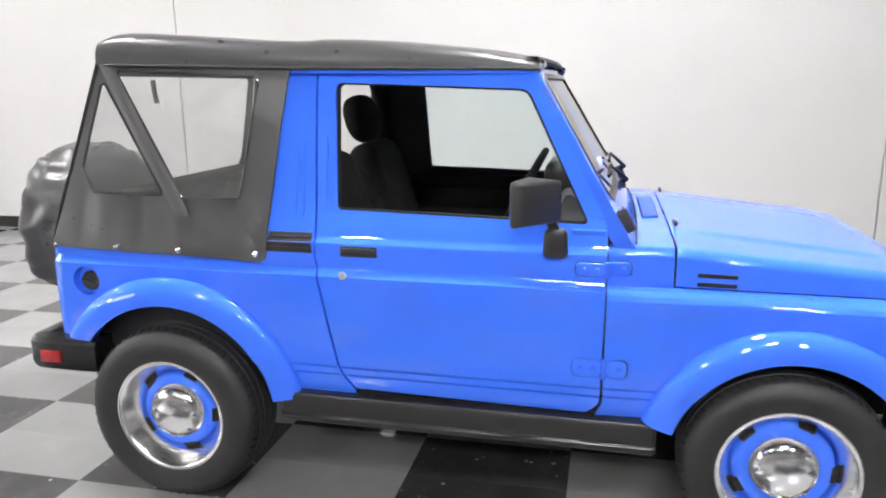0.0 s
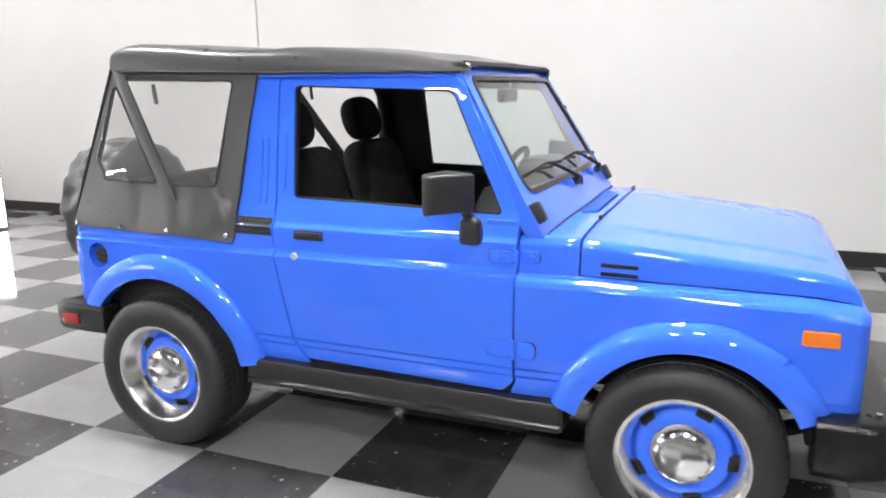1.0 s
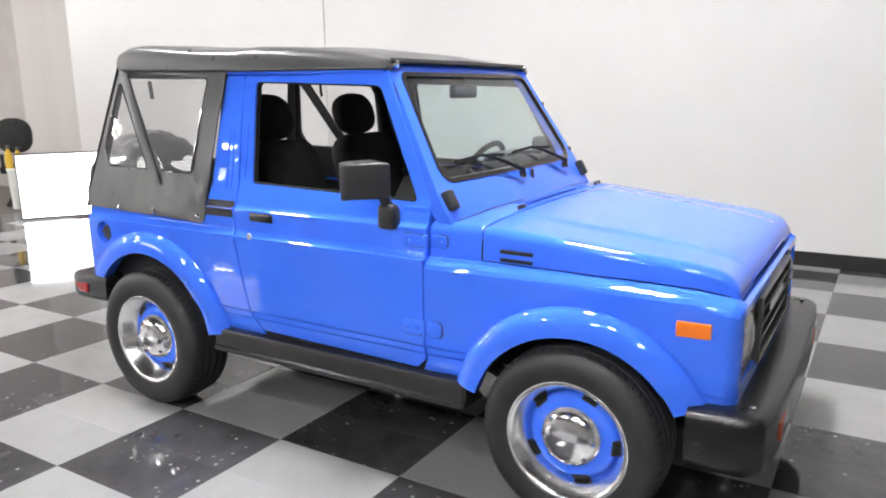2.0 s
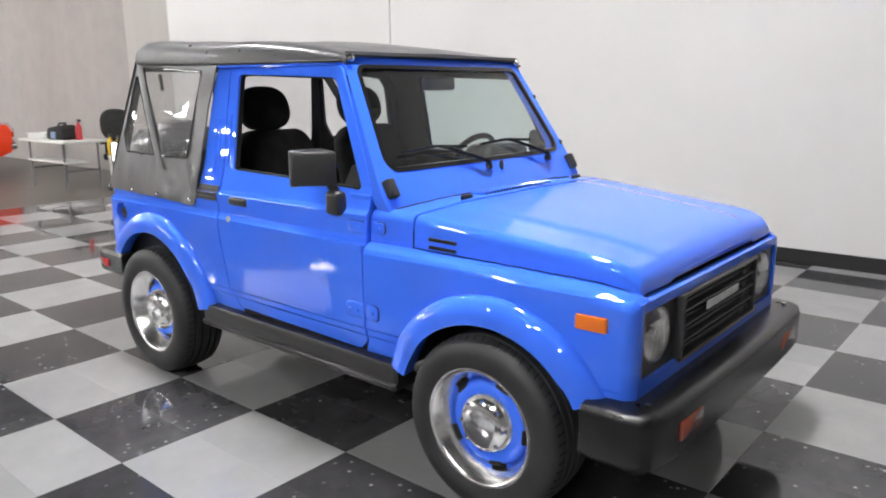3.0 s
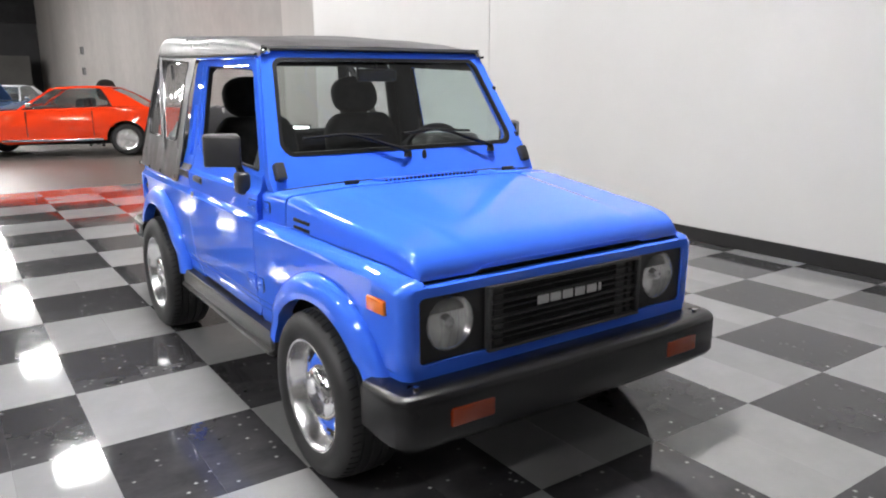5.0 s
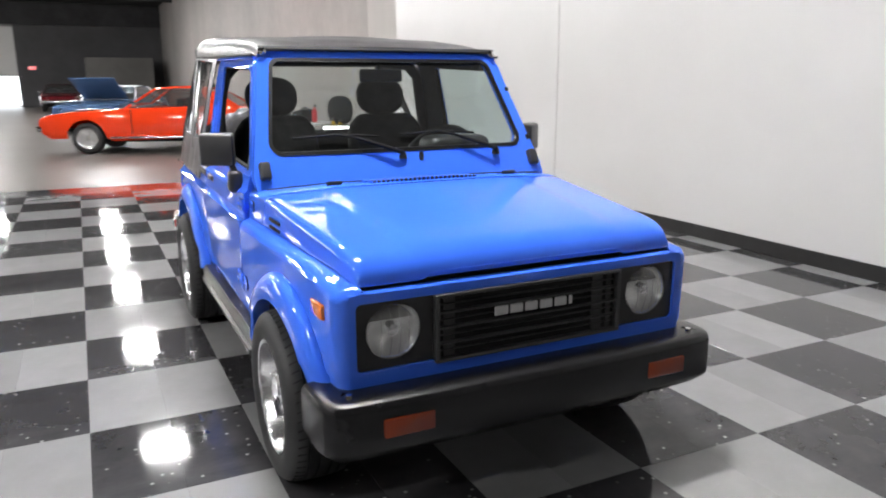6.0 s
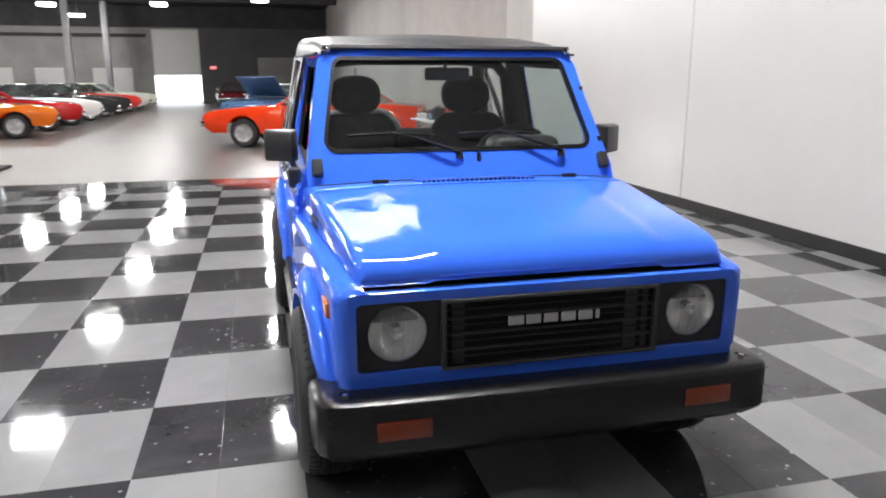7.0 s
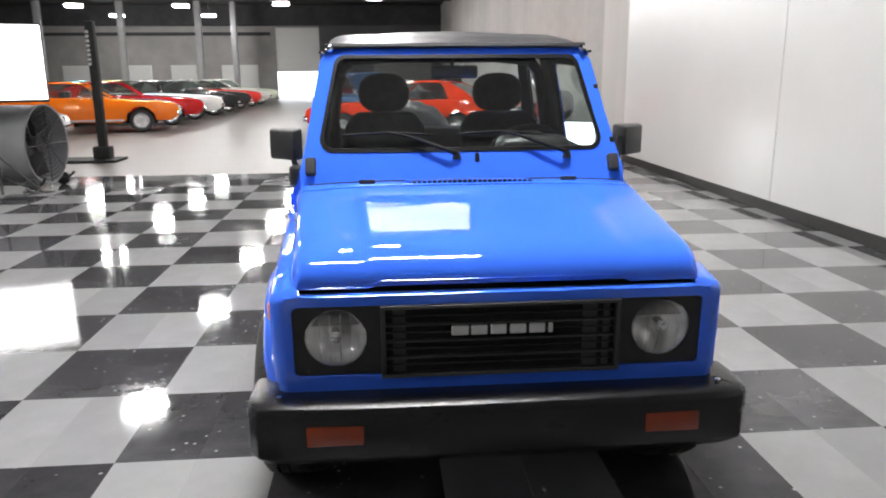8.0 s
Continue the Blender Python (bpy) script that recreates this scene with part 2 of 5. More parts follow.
def arc(cx, cz, r, a0, a1, n=16):
    return [(cx + r * math.cos(radians(a0 + (a1 - a0) * i / n)), cz + r * math.sin(radians(a0 + (a1 - a0) * i / n))) for i in range(n + 1)]


def sheet(outline, holes=(), ucuts=(), vcuts=()):
    """A flat sheet in u, v (as x, z) with holes, cut along lines of constant u and v."""
    bm = bmesh.new()
    for loop in (outline, *holes):
        vs = [bm.verts.new((u, 0, v)) for u, v in loop]
        for i in range(len(vs)):
            bm.edges.new((vs[i - 1], vs[i]))
    bmesh.ops.triangle_fill(bm, use_beauty=True, use_dissolve=False, edges=bm.edges[:], normal=(0, -1, 0))
    for k, cuts in ((0, ucuts), (2, vcuts)):
        for c in cuts:
            co, no = [0, 0, 0], [0, 0, 0]
            co[k], no[k] = c, 1
            bmesh.ops.bisect_plane(bm, geom=bm.verts[:] + bm.edges[:] + bm.faces[:], plane_co=co, plane_no=no, dist=1e-5)
    return bm


def rim_in(bm, offset):
    """Turns the open edges of a sheet inwards by an offset, so that it has depth at its gaps."""
    es = [e for e in bm.edges if len(e.link_faces) == 1]
    r = bmesh.ops.extrude_edge_only(bm, edges=es)
    vs = [v for v in r["geom"] if isinstance(v, bmesh.types.BMVert)]
    bmesh.ops.translate(bm, vec=offset, verts=vs)


def steps(a, b, n):
    return [a + (b - a) * i / n for i in range(n + 1)]


def lerp_table(table, v):
    if v <= table[0][0]:
        return table[0][1]
    for (a, x), (b, y) in zip(table, table[1:]):
        if v <= b:
            return x + (y - x) * (v - a) / (b - a)
    return table[-1][1]


def tube(points, radius, n=10, cap=True):
    bm = bmesh.new()
    rings = []
    pts = [Vector(p) for p in points]
    for i, p in enumerate(pts):
        d = (pts[min(i + 1, len(pts) - 1)] - pts[max(i - 1, 0)]).normalized()
        side = d.cross(Vector((0, 0, 1)))
        if side.length < 0.05:
            side = d.cross(Vector((0, 1, 0)))
        side.normalize()
        up = side.cross(d)
        rr = radius[i] if isinstance(radius, (list, tuple)) else radius
        rings.append([bm.verts.new(p + rr * (math.cos(2 * math.pi * k / n) * side + math.sin(2 * math.pi * k / n) * up)) for k in range(n)])
    for a, b in zip(rings, rings[1:]):
        for k in range(n):
            bm.faces.new((a[k], a[(k + 1) % n], b[(k + 1) % n], b[k]))
    if cap:
        bm.faces.new(rings[0]), bm.faces.new(rings[-1])
    return bm


def loft(rows, close=False):
    bm = bmesh.new()
    vs = [[bm.verts.new(p) for p in row] for row in rows]
    for a, b in zip(vs, vs[1:]):
        for i in range(len(a) - 1 + bool(close)):
            j = (i + 1) % len(a)
            bm.faces.new((a[i], a[j], b[j], b[i]))
    return bm


def merge(bm, other):
    me = bpy.data.meshes.new("scratch")
    other.to_mesh(me)
    other.free()
    bm.from_mesh(me)
    bpy.data.meshes.remove(me)
    return bm


# ---- the hall ----
WALL_Y, WHITE_X, SLAB_X = 3.68, -8.45, -7.583
END_X, BACK_X, SOUTH_Y, TOP = -46.0, 12.0, -26.0, 5.9

ob = structure("floor", boxed((SLAB_X, SOUTH_Y, -0.2), (BACK_X, WALL_Y + 0.3, -0.008)), M_GROUT, "chequered floor of black and grey tiles", "floor")
FLOOR = ob
structure("floor_slab", boxed((END_X - 8, SOUTH_Y, -0.2), (SLAB_X - 0.004, WALL_Y + 0.3, 0.0)), M_SLAB, "polished grey concrete floor of the hall", "floor")
structure("wall_north", boxed((-3.677, WALL_Y, 0.105), (2.645, WALL_Y + 0.25, TOP), 0.003, 1), M_WHITEWALL, "smooth white wall panels beside the car", "wall")
structure("wall_north_east", boxed((2.655, WALL_Y, 0.105), (BACK_X, WALL_Y + 0.25, TOP), 0.003, 1), M_WHITEWALL, "smooth white wall panels beyond the joint", "wall")
structure("wall_north_east_joint", boxed((2.60, WALL_Y + 0.2505, 0.0), (2.70, WALL_Y + 0.28, TOP)), M_BASE, "dark joint backing between the white wall panels", "wall")
structure("wall_north_west", boxed((WHITE_X, WALL_Y, 0.105), (-3.689, WALL_Y + 0.25, TOP), 0.003, 1), M_WHITEWALL, "smooth white wall panels with a ragged end", "wall")
structure("wall_north_joint", boxed((-3.75, WALL_Y + 0.2505, 0.0), (-3.60, WALL_Y + 0.28, TOP)), M_BASE, "dark joint backing between the white wall panels", "wall")
structure("wall_north_backing", boxed((WHITE_X + 0.05, WALL_Y + 0.02, 0.0), (BACK_X, WALL_Y + 0.24, 0.104)), M_BASE, "dark backing below the white wall", "wall")
structure("baseboard", boxed((WHITE_X - 0.01, WALL_Y - 0.014, 0.0), (BACK_X, WALL_Y + 0.018, 0.118), 0.004, 1), M_BASE, "black rubber baseboard along the white wall", "baseboard")
structure("wall_concrete", boxed((END_X, WALL_Y + 0.03, 0.0), (-9.86, WALL_Y + 0.4, TOP), 0.006, 1), M_CONCRETE, "tall grey tilt-up concrete wall panel", "wall")
structure("wall_concrete_near", boxed((-9.85, WALL_Y + 0.015, 0.0), (WHITE_X - 0.004, WALL_Y + 0.4, TOP), 0.006, 1), M_CONCRETELIGHT, "narrow grey concrete wall panel", "wall")
# south and east walls are unseen, added to enclose and shape the bounce light
structure("wall_south", boxed((END_X, SOUTH_Y - 0.3, -0.2), (BACK_X, SOUTH_Y, TOP)), M_PALEWALL, "unseen pale wall added to close the hall and bounce fill light", "wall")
structure("wall_east", boxed((BACK_X, SOUTH_Y, -0.2), (BACK_X + 0.3, WALL_Y + 0.3, TOP)), M_GREYWALL, "unseen grey wall added to close the hall, darker for less fill", "wall")
structure("ceiling", boxed((END_X - 0.4, SOUTH_Y - 0.3, TOP), (BACK_X + 0.3, WALL_Y + 0.5, TOP + 0.3)), M_CEILING, "dark ceiling of the hall", "ceiling")

# end wall with the bay door's opening
DOOR_A, DOOR_B, DOOR_H = -7.0, -4.2, 4.5
bm = bmesh.new()
box(bm, (END_X - 0.3, SOUTH_Y, 0), (END_X, DOOR_A, TOP))
box(bm, (END_X - 0.3, DOOR_B, 0), (END_X, WALL_Y + 0.3, TOP))
box(bm, (END_X - 0.3, DOOR_A, DOOR_H), (END_X, DOOR_B, TOP))
structure("wall_end", bm, M_FARWALL, "grey block end wall of the hall", "wall")
door = structure("door_1", boxed((END_X - 0.16, DOOR_A, 1.75), (END_X - 0.10, DOOR_B, DOOR_H)), M_DOORPANEL, "half-open pale roll-up bay door", "door")
for k in range(6):
    z = 1.78 + k * 0.45
    part("panel", boxed((END_X - 0.1, DOOR_A + 0.05, z), (END_X - 0.075, DOOR_B - 0.05, z + 0.42), 0.008, 1), M_DOORPANEL, door)
structure("backdrop", boxed((END_X - 6, DOOR_A - 6, -0.1), (END_X - 5.9, DOOR_B + 6, 6)), M_DAY, "bright daylight outside the bay door", "daylight")

for k, (a, b) in enumerate(((-20.4, -18.3), (-16.4, -14.9), (-13.7, -12.1), (-10.5, -8.2))):
    d = structure("door_%d" % (k + 2), boxed((END_X, a, 0), (END_X + 0.06, b, 2.2), 0.01, 1), M_DOORPANEL, "closed pale dock door in the end wall", "door")
    for i in range(4):
        part("panel", boxed((END_X + 0.06, a + 0.05, 0.03 + i * 0.54), (END_X + 0.08, b - 0.05, 0.53 + i * 0.54), 0.008, 1), M_DOORPANEL, d)
structure("wall_end_dark", boxed((END_X, -4.2, 0), (END_X + 0.1, WALL_Y, 4.615)), M_DARKWALL, "dark painted part of the end wall", "wall")
structure("wall_store", boxed((END_X + 0.1, -0.7, 0), (END_X + 3.5, 2.8, 2.75), 0.01), M_STORE, "low plain store room in the corner", "wall")
structure("trim_header", boxed((END_X + 0.005, SOUTH_Y, 4.62), (END_X + 0.35, WALL_Y + 0.02, TOP - 0.01)), M_CEILING, "dark band under the roof of the end wall", "trim")
structure("trim_rail", boxed((END_X, SOUTH_Y, 4.02), (END_X + 0.12, DOOR_A - 0.3, 4.22)), M_CEILING, "dark rail along the end wall", "trim")

# tiles of the chequered floor: two tiles to a square
TILE, OX, OY = 0.6096, -0.268, -1.375


def tile_mesh(name, material):
    bm = boxed((0.0002, 0.0002, -0.008), (TILE - 0.0002, TILE / 2 - 0.0002, 0), 0.0005, 1)
    return finish(bm, name, material, 20)


def floor_tiles():
    kinds = [tile_mesh("grey_tile", M_TILEGREY), tile_mesh("black_tile", M_TILEBLACK)]
    rest = [bmesh.new(), bmesh.new()]
    near = []
    for i in range(-12, 20):
        for j in range(-40, 9):
            x, y = OX + i * TILE, OY + j * TILE
            if x > BACK_X - 0.3:
                continue
            for h in (0, 1):
                yy = y + h * TILE / 2
                if yy > WALL_Y - 0.02:
                    continue
                d = math.hypot(x - 0.9, yy + 0.9)
                near.append((d, x, yy, (i + j) % 2))
    near.sort()
    for d, x, y, odd in near[:300]:
        ob = new("tile", kinds[odd])
        ob.location = (x, y, 0)
        ob.parent = FLOOR
    for d, x, y, odd in near[300:]:
        bm = rest[odd]
        top = min(y + TILE / 2 - 0.0004, WALL_Y + 0.01)
        vs = [bm.verts.new(p) for p in ((x + 0.0004, y + 0.0004, 0), (x + TILE - 0.0004, y + 0.0004, 0), (x + TILE - 0.0004, top, 0), (x + 0.0004, top, 0))]
        lo = [bm.verts.new((v.co.x, v.co.y, -0.008)) for v in vs]
        bm.faces.new(vs)
        for k in range(4):
            bm.faces.new((vs[k], lo[k], lo[(k + 1) % 4], vs[(k + 1) % 4]))
    for bm, mt, nm in ((rest[0], M_TILEGREY, "grey_tiles"), (rest[1], M_TILEBLACK, "black_tiles")):
        ob = part(nm, bm, mt, FLOOR, fix=False)
        tagged(ob, kind="stuff")


# small fixtures on the walls
for z in (2.65, 1.82):
    eb = thing("switch_box", "small grey electrical box on the concrete wall", "switch box", (-31.3, WALL_Y + 0.03, z), group="electrical boxes")
    part("box", boxed((-0.16, -0.09, -0.16), (0.16, 0.0, 0.16), 0.01, 1), M_STEEL, eb)
    part("cover", boxed((-0.14, -0.10, -0.14), (0.14, -0.089, 0.14), 0.004, 1), M_CEILING, eb)
ex = thing("exit_sign", "small glowing red exit sign on the end wall", "sign", (END_X + 0.1, -3.45, 2.22))
part("housing", boxed((0.0, -0.20, -0.10), (0.05, 0.20, 0.10), 0.01, 1), M_DOORPANEL, ex)
part("red_face", boxed((0.051, -0.18, -0.08), (0.056, 0.18, 0.08)), M_EXIT, ex, "glowing red face")

# steel columns and roof beams
for x, y in ((-40, -14.6), (-40, -10.4), (-44, -9.2), (-40, -19.0)):
    c = thing("column", "grey painted steel column of the hall", "column", (x, y, 0), group="steel columns")
    part("shaft", boxed((-0.16, -0.16, 0), (0.16, 0.16, TOP), 0.01), M_STEEL, c)
    part("base_plate", boxed((-0.28, -0.28, 0), (0.28, 0.28, 0.03)), M_STEEL, c)
for k in range(9):
    x = 8.8 - 6.0 * k
    b = thing("roof_beam", "dark steel roof beam under the ceiling", "beam", (x, 0, 0), group="roof beams")
    bm = bmesh.new()
    box(bm, (-0.12, SOUTH_Y, TOP - 0.03), (0.12, WALL_Y + 0.3, TOP - 0.002))
    box(bm, (-0.012, SOUTH_Y, TOP - 0.37), (0.012, WALL_Y + 0.3, TOP - 0.03))
    box(bm, (-0.12, SOUTH_Y, TOP - 0.4), (0.12, WALL_Y + 0.3, TOP - 0.37))
    part("web", bm, M_CEILING, b)

# lamps in their grid, and unseen ones beside the car
# the last two rows are made up, added to brighten the car's side
LAMP_ROWS = [(-0.5, -3.85, 5.65, 6), (-5.15, -10.3, 6.2, 5), (-10.3, -17.4, 6.25, 5), (-15.5, -17.5, 6.2, 5), (-5.5, 1.8, 4.3, 1), (-8.2, 4.4, 3.8, 3)]
first = None
for y, start, pitch, count in LAMP_ROWS:
    for i in range(count):
        x = start - pitch * i
        if first is None:
            first = thing("ceiling_lamp", "white rectangular high-bay lamp hanging lit from the ceiling", "lamp", (x, y, 5.0), group="high-bay lamps")
            part("housing", boxed((-0.28, -0.38, 0.012), (0.28, 0.38, 0.09), 0.01), M_STEEL, first)
            part("diffuser", boxed((-0.25, -0.35, -0.11), (0.25, 0.35, 0.012), 0.03, 2), M_LAMP, first)
            part("cable", tube([(0, 0, 0.09), (0, 0, TOP - 5.0)], 0.01, 6), M_STEEL, first)
        else:
            copy_thing(first, pose(x, y, 5.0))

# wide light bank over the car
bank = thing("light_bank", "wide white light bank hanging lit over the blue car", "lamp", (0.50, -0.22, 5.0))
part("housing", boxed((-0.27, -0.75, 0.012), (0.27, 0.75, 0.09), 0.01), M_STEEL, bank)
part("diffuser", boxed((-0.24, -0.72, 0.0), (0.24, 0.72, 0.012)), M_BANK, bank, "glowing white diffuser")
for y in (-0.6, 0.6):
    part("cable", tube([(0, y, 0.09), (0, y, TOP - 5.0)], 0.008, 6), M_STEEL, bank)


# ---- the blue off-road car ----
jeep = thing("off_road_car", "bright blue two-door off-road car with a black soft top", "car")
jeep.matrix_basis = pose(0, 0, 0, 0, 0.28, 0) @ Matrix.Diagonal((1.012, 1.004, 1.0, 1))
REAR_X, FRONT_X, AXLE_R, AXLE_F, HUB_Z = -1.505, 1.475, -1.035, 0.995, 0.318

W_TABLE = [(0.40, 0.700), (0.455, 0.718), (0.495, 0.720), (0.505, 0.727), (0.525, 0.728), (0.535, 0.735), (0.70, 0.740), (0.84, 0.739), (0.848, 0.739), (0.852, 0.735),
           (0.868, 0.720), (0.872, 0.7175), (0.876, 0.7168), (0.952, 0.7160), (0.957, 0.7145), (0.966, 0.7035), (0.971, 0.6985), (0.976, 0.6962), (0.984, 0.6938), (1.0, 0.6893), (1.015, 0.6848), (1.03, 0.6802), (1.045, 0.6755), (1.06, 0.6706), (1.30, 0.630), (1.47, 0.598), (1.53, 0.575)]


def corner(d, r):
    """Inward set of a rounded corner, d past its start."""
    return 0 if d <= 0 else r - math.sqrt(max(0, r * r - min(d, r) ** 2))


def half(x, z):
    """The car's half width at a place of its side."""
    w = lerp_table(W_TABLE, z)
    if x > 0.44:
        w -= 0.060 * (x - 0.44)
        w -= corner(x - (FRONT_X - 0.04), 0.04)
        near = min(1, max(0, 1 - (shelf_z(x) - z) / 0.026))
        if near > 0:
            w = min(w, 0.735 - 0.060 * (x - 0.44) - (0.022 + 0.020 * (x - 0.44)) * near ** 2.2 - corner(x - (FRONT_X - 0.04), 0.04))
    w -= corner((REAR_X + 0.05) - x, 0.05)
    return w


def shelf_z(x):
    """Height of the fender's top shelf, where the hood meets it."""
    return lerp_table([(0.627, 0.853), (1.33, 0.833), (1.45, 0.815), (1.475, 0.80)], x)


def hood_half(x):
    return 0.698 - 0.086 * (x - 0.44)


def hood_section(x, sink=0.0, low=0.0, nose=0.0):
    """Half section of hood or cowl: upright side, tight shoulder, crowned top with a raised middle."""
    k = (x - 0.645) / 0.755
    wb, zb = hood_half(x) - 0.010 * nose ** 2, shelf_z(x) - low
    edge = max(shelf_z(x) + 0.126 - 0.052 * max(0, k) - sink, zb + 0.004)
    mid = max(0.998 - 0.112 * max(0, x - 0.645) - 0.6 * max(0, x - 1.22) ** 2 - sink, edge + 0.004)
    h = max(edge - zb, 0.004)
    r = min(0.034, h * 0.8)
    sec = [(wb, zb), (wb - 0.002, zb + (h - r) * 0.5), (wb - 0.005, zb + h - r)]
    top = wb - 0.005 - r
    for i in range(1, 7):
        a = radians(13 * i)
        sec.append((top + r * math.cos(a), edge - r + r * math.sin(a)))
    y0, z0 = sec[-1]
    for f in (0.97, 0.93, 0.88, 0.82, 0.76, 0.715, 0.69, 0.665, 0.64, 0.60, 0.50, 0.38, 0.25, 0.12, 0.0):
        y = y0 * f
        crown = (mid - 0.006 - z0) * (1 - f ** 4)
        step = 0.008 * min(1, max(0, (0.715 - f) / 0.075)) * (1 - nose) * min(1, max(0.25, (x - 0.62) / 0.12))
        sec.append((y, z0 + crown + step))
    return sec


def full_row(x, sec):
    return [(x, -y, z) for y, z in sec] + [(x, y, z) for y, z in sec[-2::-1]]


ZCUTS = [0.868, 0.876, 0.879, 0.949, 0.952, 0.957, 0.966, 0.971, 0.976, 0.984, 0.44, 0.455, 0.495, 0.505, 0.525, 0.535, 0.62, 0.70, 0.78, 0.804, 0.807, 0.82, 0.835, 0.845, 0.848, 0.852, 0.872, 1.0, 1.015, 1.03, 1.045, 1.06, 1.18, 1.30, 1.39, 1.47, 1.505]


def side_sheet(side, outline, holes=(), width=half, depth=0.022, zcuts=ZCUTS, xcuts=()):
    bm = sheet(outline, holes, xcuts, zcuts)
    for v in bm.verts:
        v.co.y = -width(v.co.x, v.co.z)
    rim_in(bm, (0, depth, 0))
    return mirrored(bm) if side > 0 else bm


RCUTS = [REAR_X + d for d in (0.004, 0.012, 0.024, 0.05)] + steps(-1.4, -0.5, 8)
FCUTS = [FRONT_X - d for d in (0.0015, 0.006, 0.014, 0.026, 0.04)] + steps(0.5, 1.4, 8)

SHUT_REAR = [(-0.516, 1.512), (-0.511, 1.25), (-0.505, 1.0), (-0.501, 0.905), (-0.460, 0.703), (-0.424, 0.53), (-0.41, 0.492), (-0.375, 0.452)]
QUARTER = ([(-0.616, 1.512)] + SHUT_REAR + [(-0.37, 0.428)] + arc(AXLE_R, 0.335, 0.40, 13, 145, 20) + [(REAR_X, 0.565), (REAR_X + 0.012, 0.75), (-1.485, 0.915), (-0.690, 0.896), (-0.672, 0.98)])
FUEL = (-1.357, 0.784)
DOOR = rounded([(-0.509, 1.508, 0.012), (-0.504, 1.25), (-0.498, 1.0), (-0.494, 0.905), (-0.452, 0.703), (-0.416, 0.53), (-0.402, 0.494, 0.04), (-0.366, 0.452, 0.03),
                (0.395, 0.437, 0.03), (0.436, 0.475, 0.03), (0.441, 0.85), (0.440, 1.025, 0.01), (0.431, 1.06), (0.204, 1.498, 0.05)], 4)
WINDOW = rounded([(-0.430, 1.062, 0.015), (0.385, 1.042, 0.012), (0.182, 1.452, 0.045), (-0.446, 1.474, 0.02)], 4)
FENDER = [(0.4445, 0.851), (0.4445, 0.478), (0.424, 0.432), (0.615, 0.432)] + arc(AXLE_F, HUB_Z, 0.365, 162, 30, 18) + [(1.345, 0.50), (FRONT_X, 0.50), (FRONT_X, 0.80), (1.45, 0.815), (1.33, 0.833), (0.627, 0.851)]


def flare(side, cx, cz, rin, rout, a0, a1, base, lift):
    """A wheel-arch flare: a swept rounded lip from the body out to the tyre."""
    rows = []
    for i in range(29):
        a = radians(a0 + (a1 - a0) * i / 28)
        row = []
        for k in (1.0, 0.97, 0.92, 0.84, 0.72, 0.55, 0.35, 0.15, 0.0):
            r = rin + (rout - rin) * k
            x, z = cx + r * math.cos(a), cz + r * math.sin(a)
            body = half(x, max(z, 0.5)) if base is None else base(x, z)
            out = lift * math.sqrt(max(0, 1 - (max(0, k - 0.12) / 0.88) ** 2.2))
            row.append((x, -(body - 0.004 + out), z))
        x, y, z = row[-1]
        row += [(x, y + 0.012, z), (cx + (rin + 0.008) * math.cos(a), y + 0.06, cz + (rin + 0.008) * math.sin(a))]
        rows.append(row)
    bm = loft(rows)
    for row in (rows[0], rows[-1]):
        vs = [bm.verts.new(p) for p in row]
        mid = bm.verts.new(Vector(row[0]) * 0.5 + Vector(row[-1]) * 0.5)
        for p, q in zip(vs, vs[1:]):
            bm.faces.new((p, q, mid))
    return mirrored(bm) if side > 0 else bm


def both(bm_fn, name, material, parent=None, label="", **kw):
    return [part(name, bm_fn(s), material, parent or jeep, label, **kw) for s in (-1, 1)]


def at_side(side, bm):
    return mirrored(bm) if side > 0 else bm


# body panels
both(lambda s: side_sheet(s, QUARTER, [arc(*FUEL, 0.052, 0, 345, 23)] if s < 0 else (), xcuts=RCUTS), "rear_quarter_panel", M_BLUE)
both(lambda s: side_sheet(s, FENDER, zcuts=ZCUTS + steps(0.772, 0.841, 10), xcuts=FCUTS), "front_fender", M_BLUE)
both(lambda s: flare(s, AXLE_R, 0.335, 0.385, 0.480, 9, 150, None, 0.045), "rear_wheel_flare", M_BLUE)
both(lambda s: flare(s, AXLE_F, 0.310, 0.352, 0.446, 25, 164, None, 0.052), "front_wheel_flare", M_BLUE)
doors = both(lambda s: side_sheet(s, DOOR, [WINDOW]), "door", M_BLUE)


def inner_side(s):
    """Dark liner behind a door or quarter, so that the cabin is closed."""
    outline = [(-1.47, 0.45), (-1.45, 0.90), (-0.60, 0.90), (-0.52, 1.03), (0.40, 1.03), (0.46, 0.98), (0.46, 0.45)]
    bm = sheet(outline, (), (), ZCUTS)
    for v in bm.verts:
        v.co.y = -(half(v.co.x, v.co.z) - 0.045)
    rim_in(bm, (0, 0.02, 0))
    return mirrored(bm) if s > 0 else bm


both(inner_side, "door_liner", M_DARK)


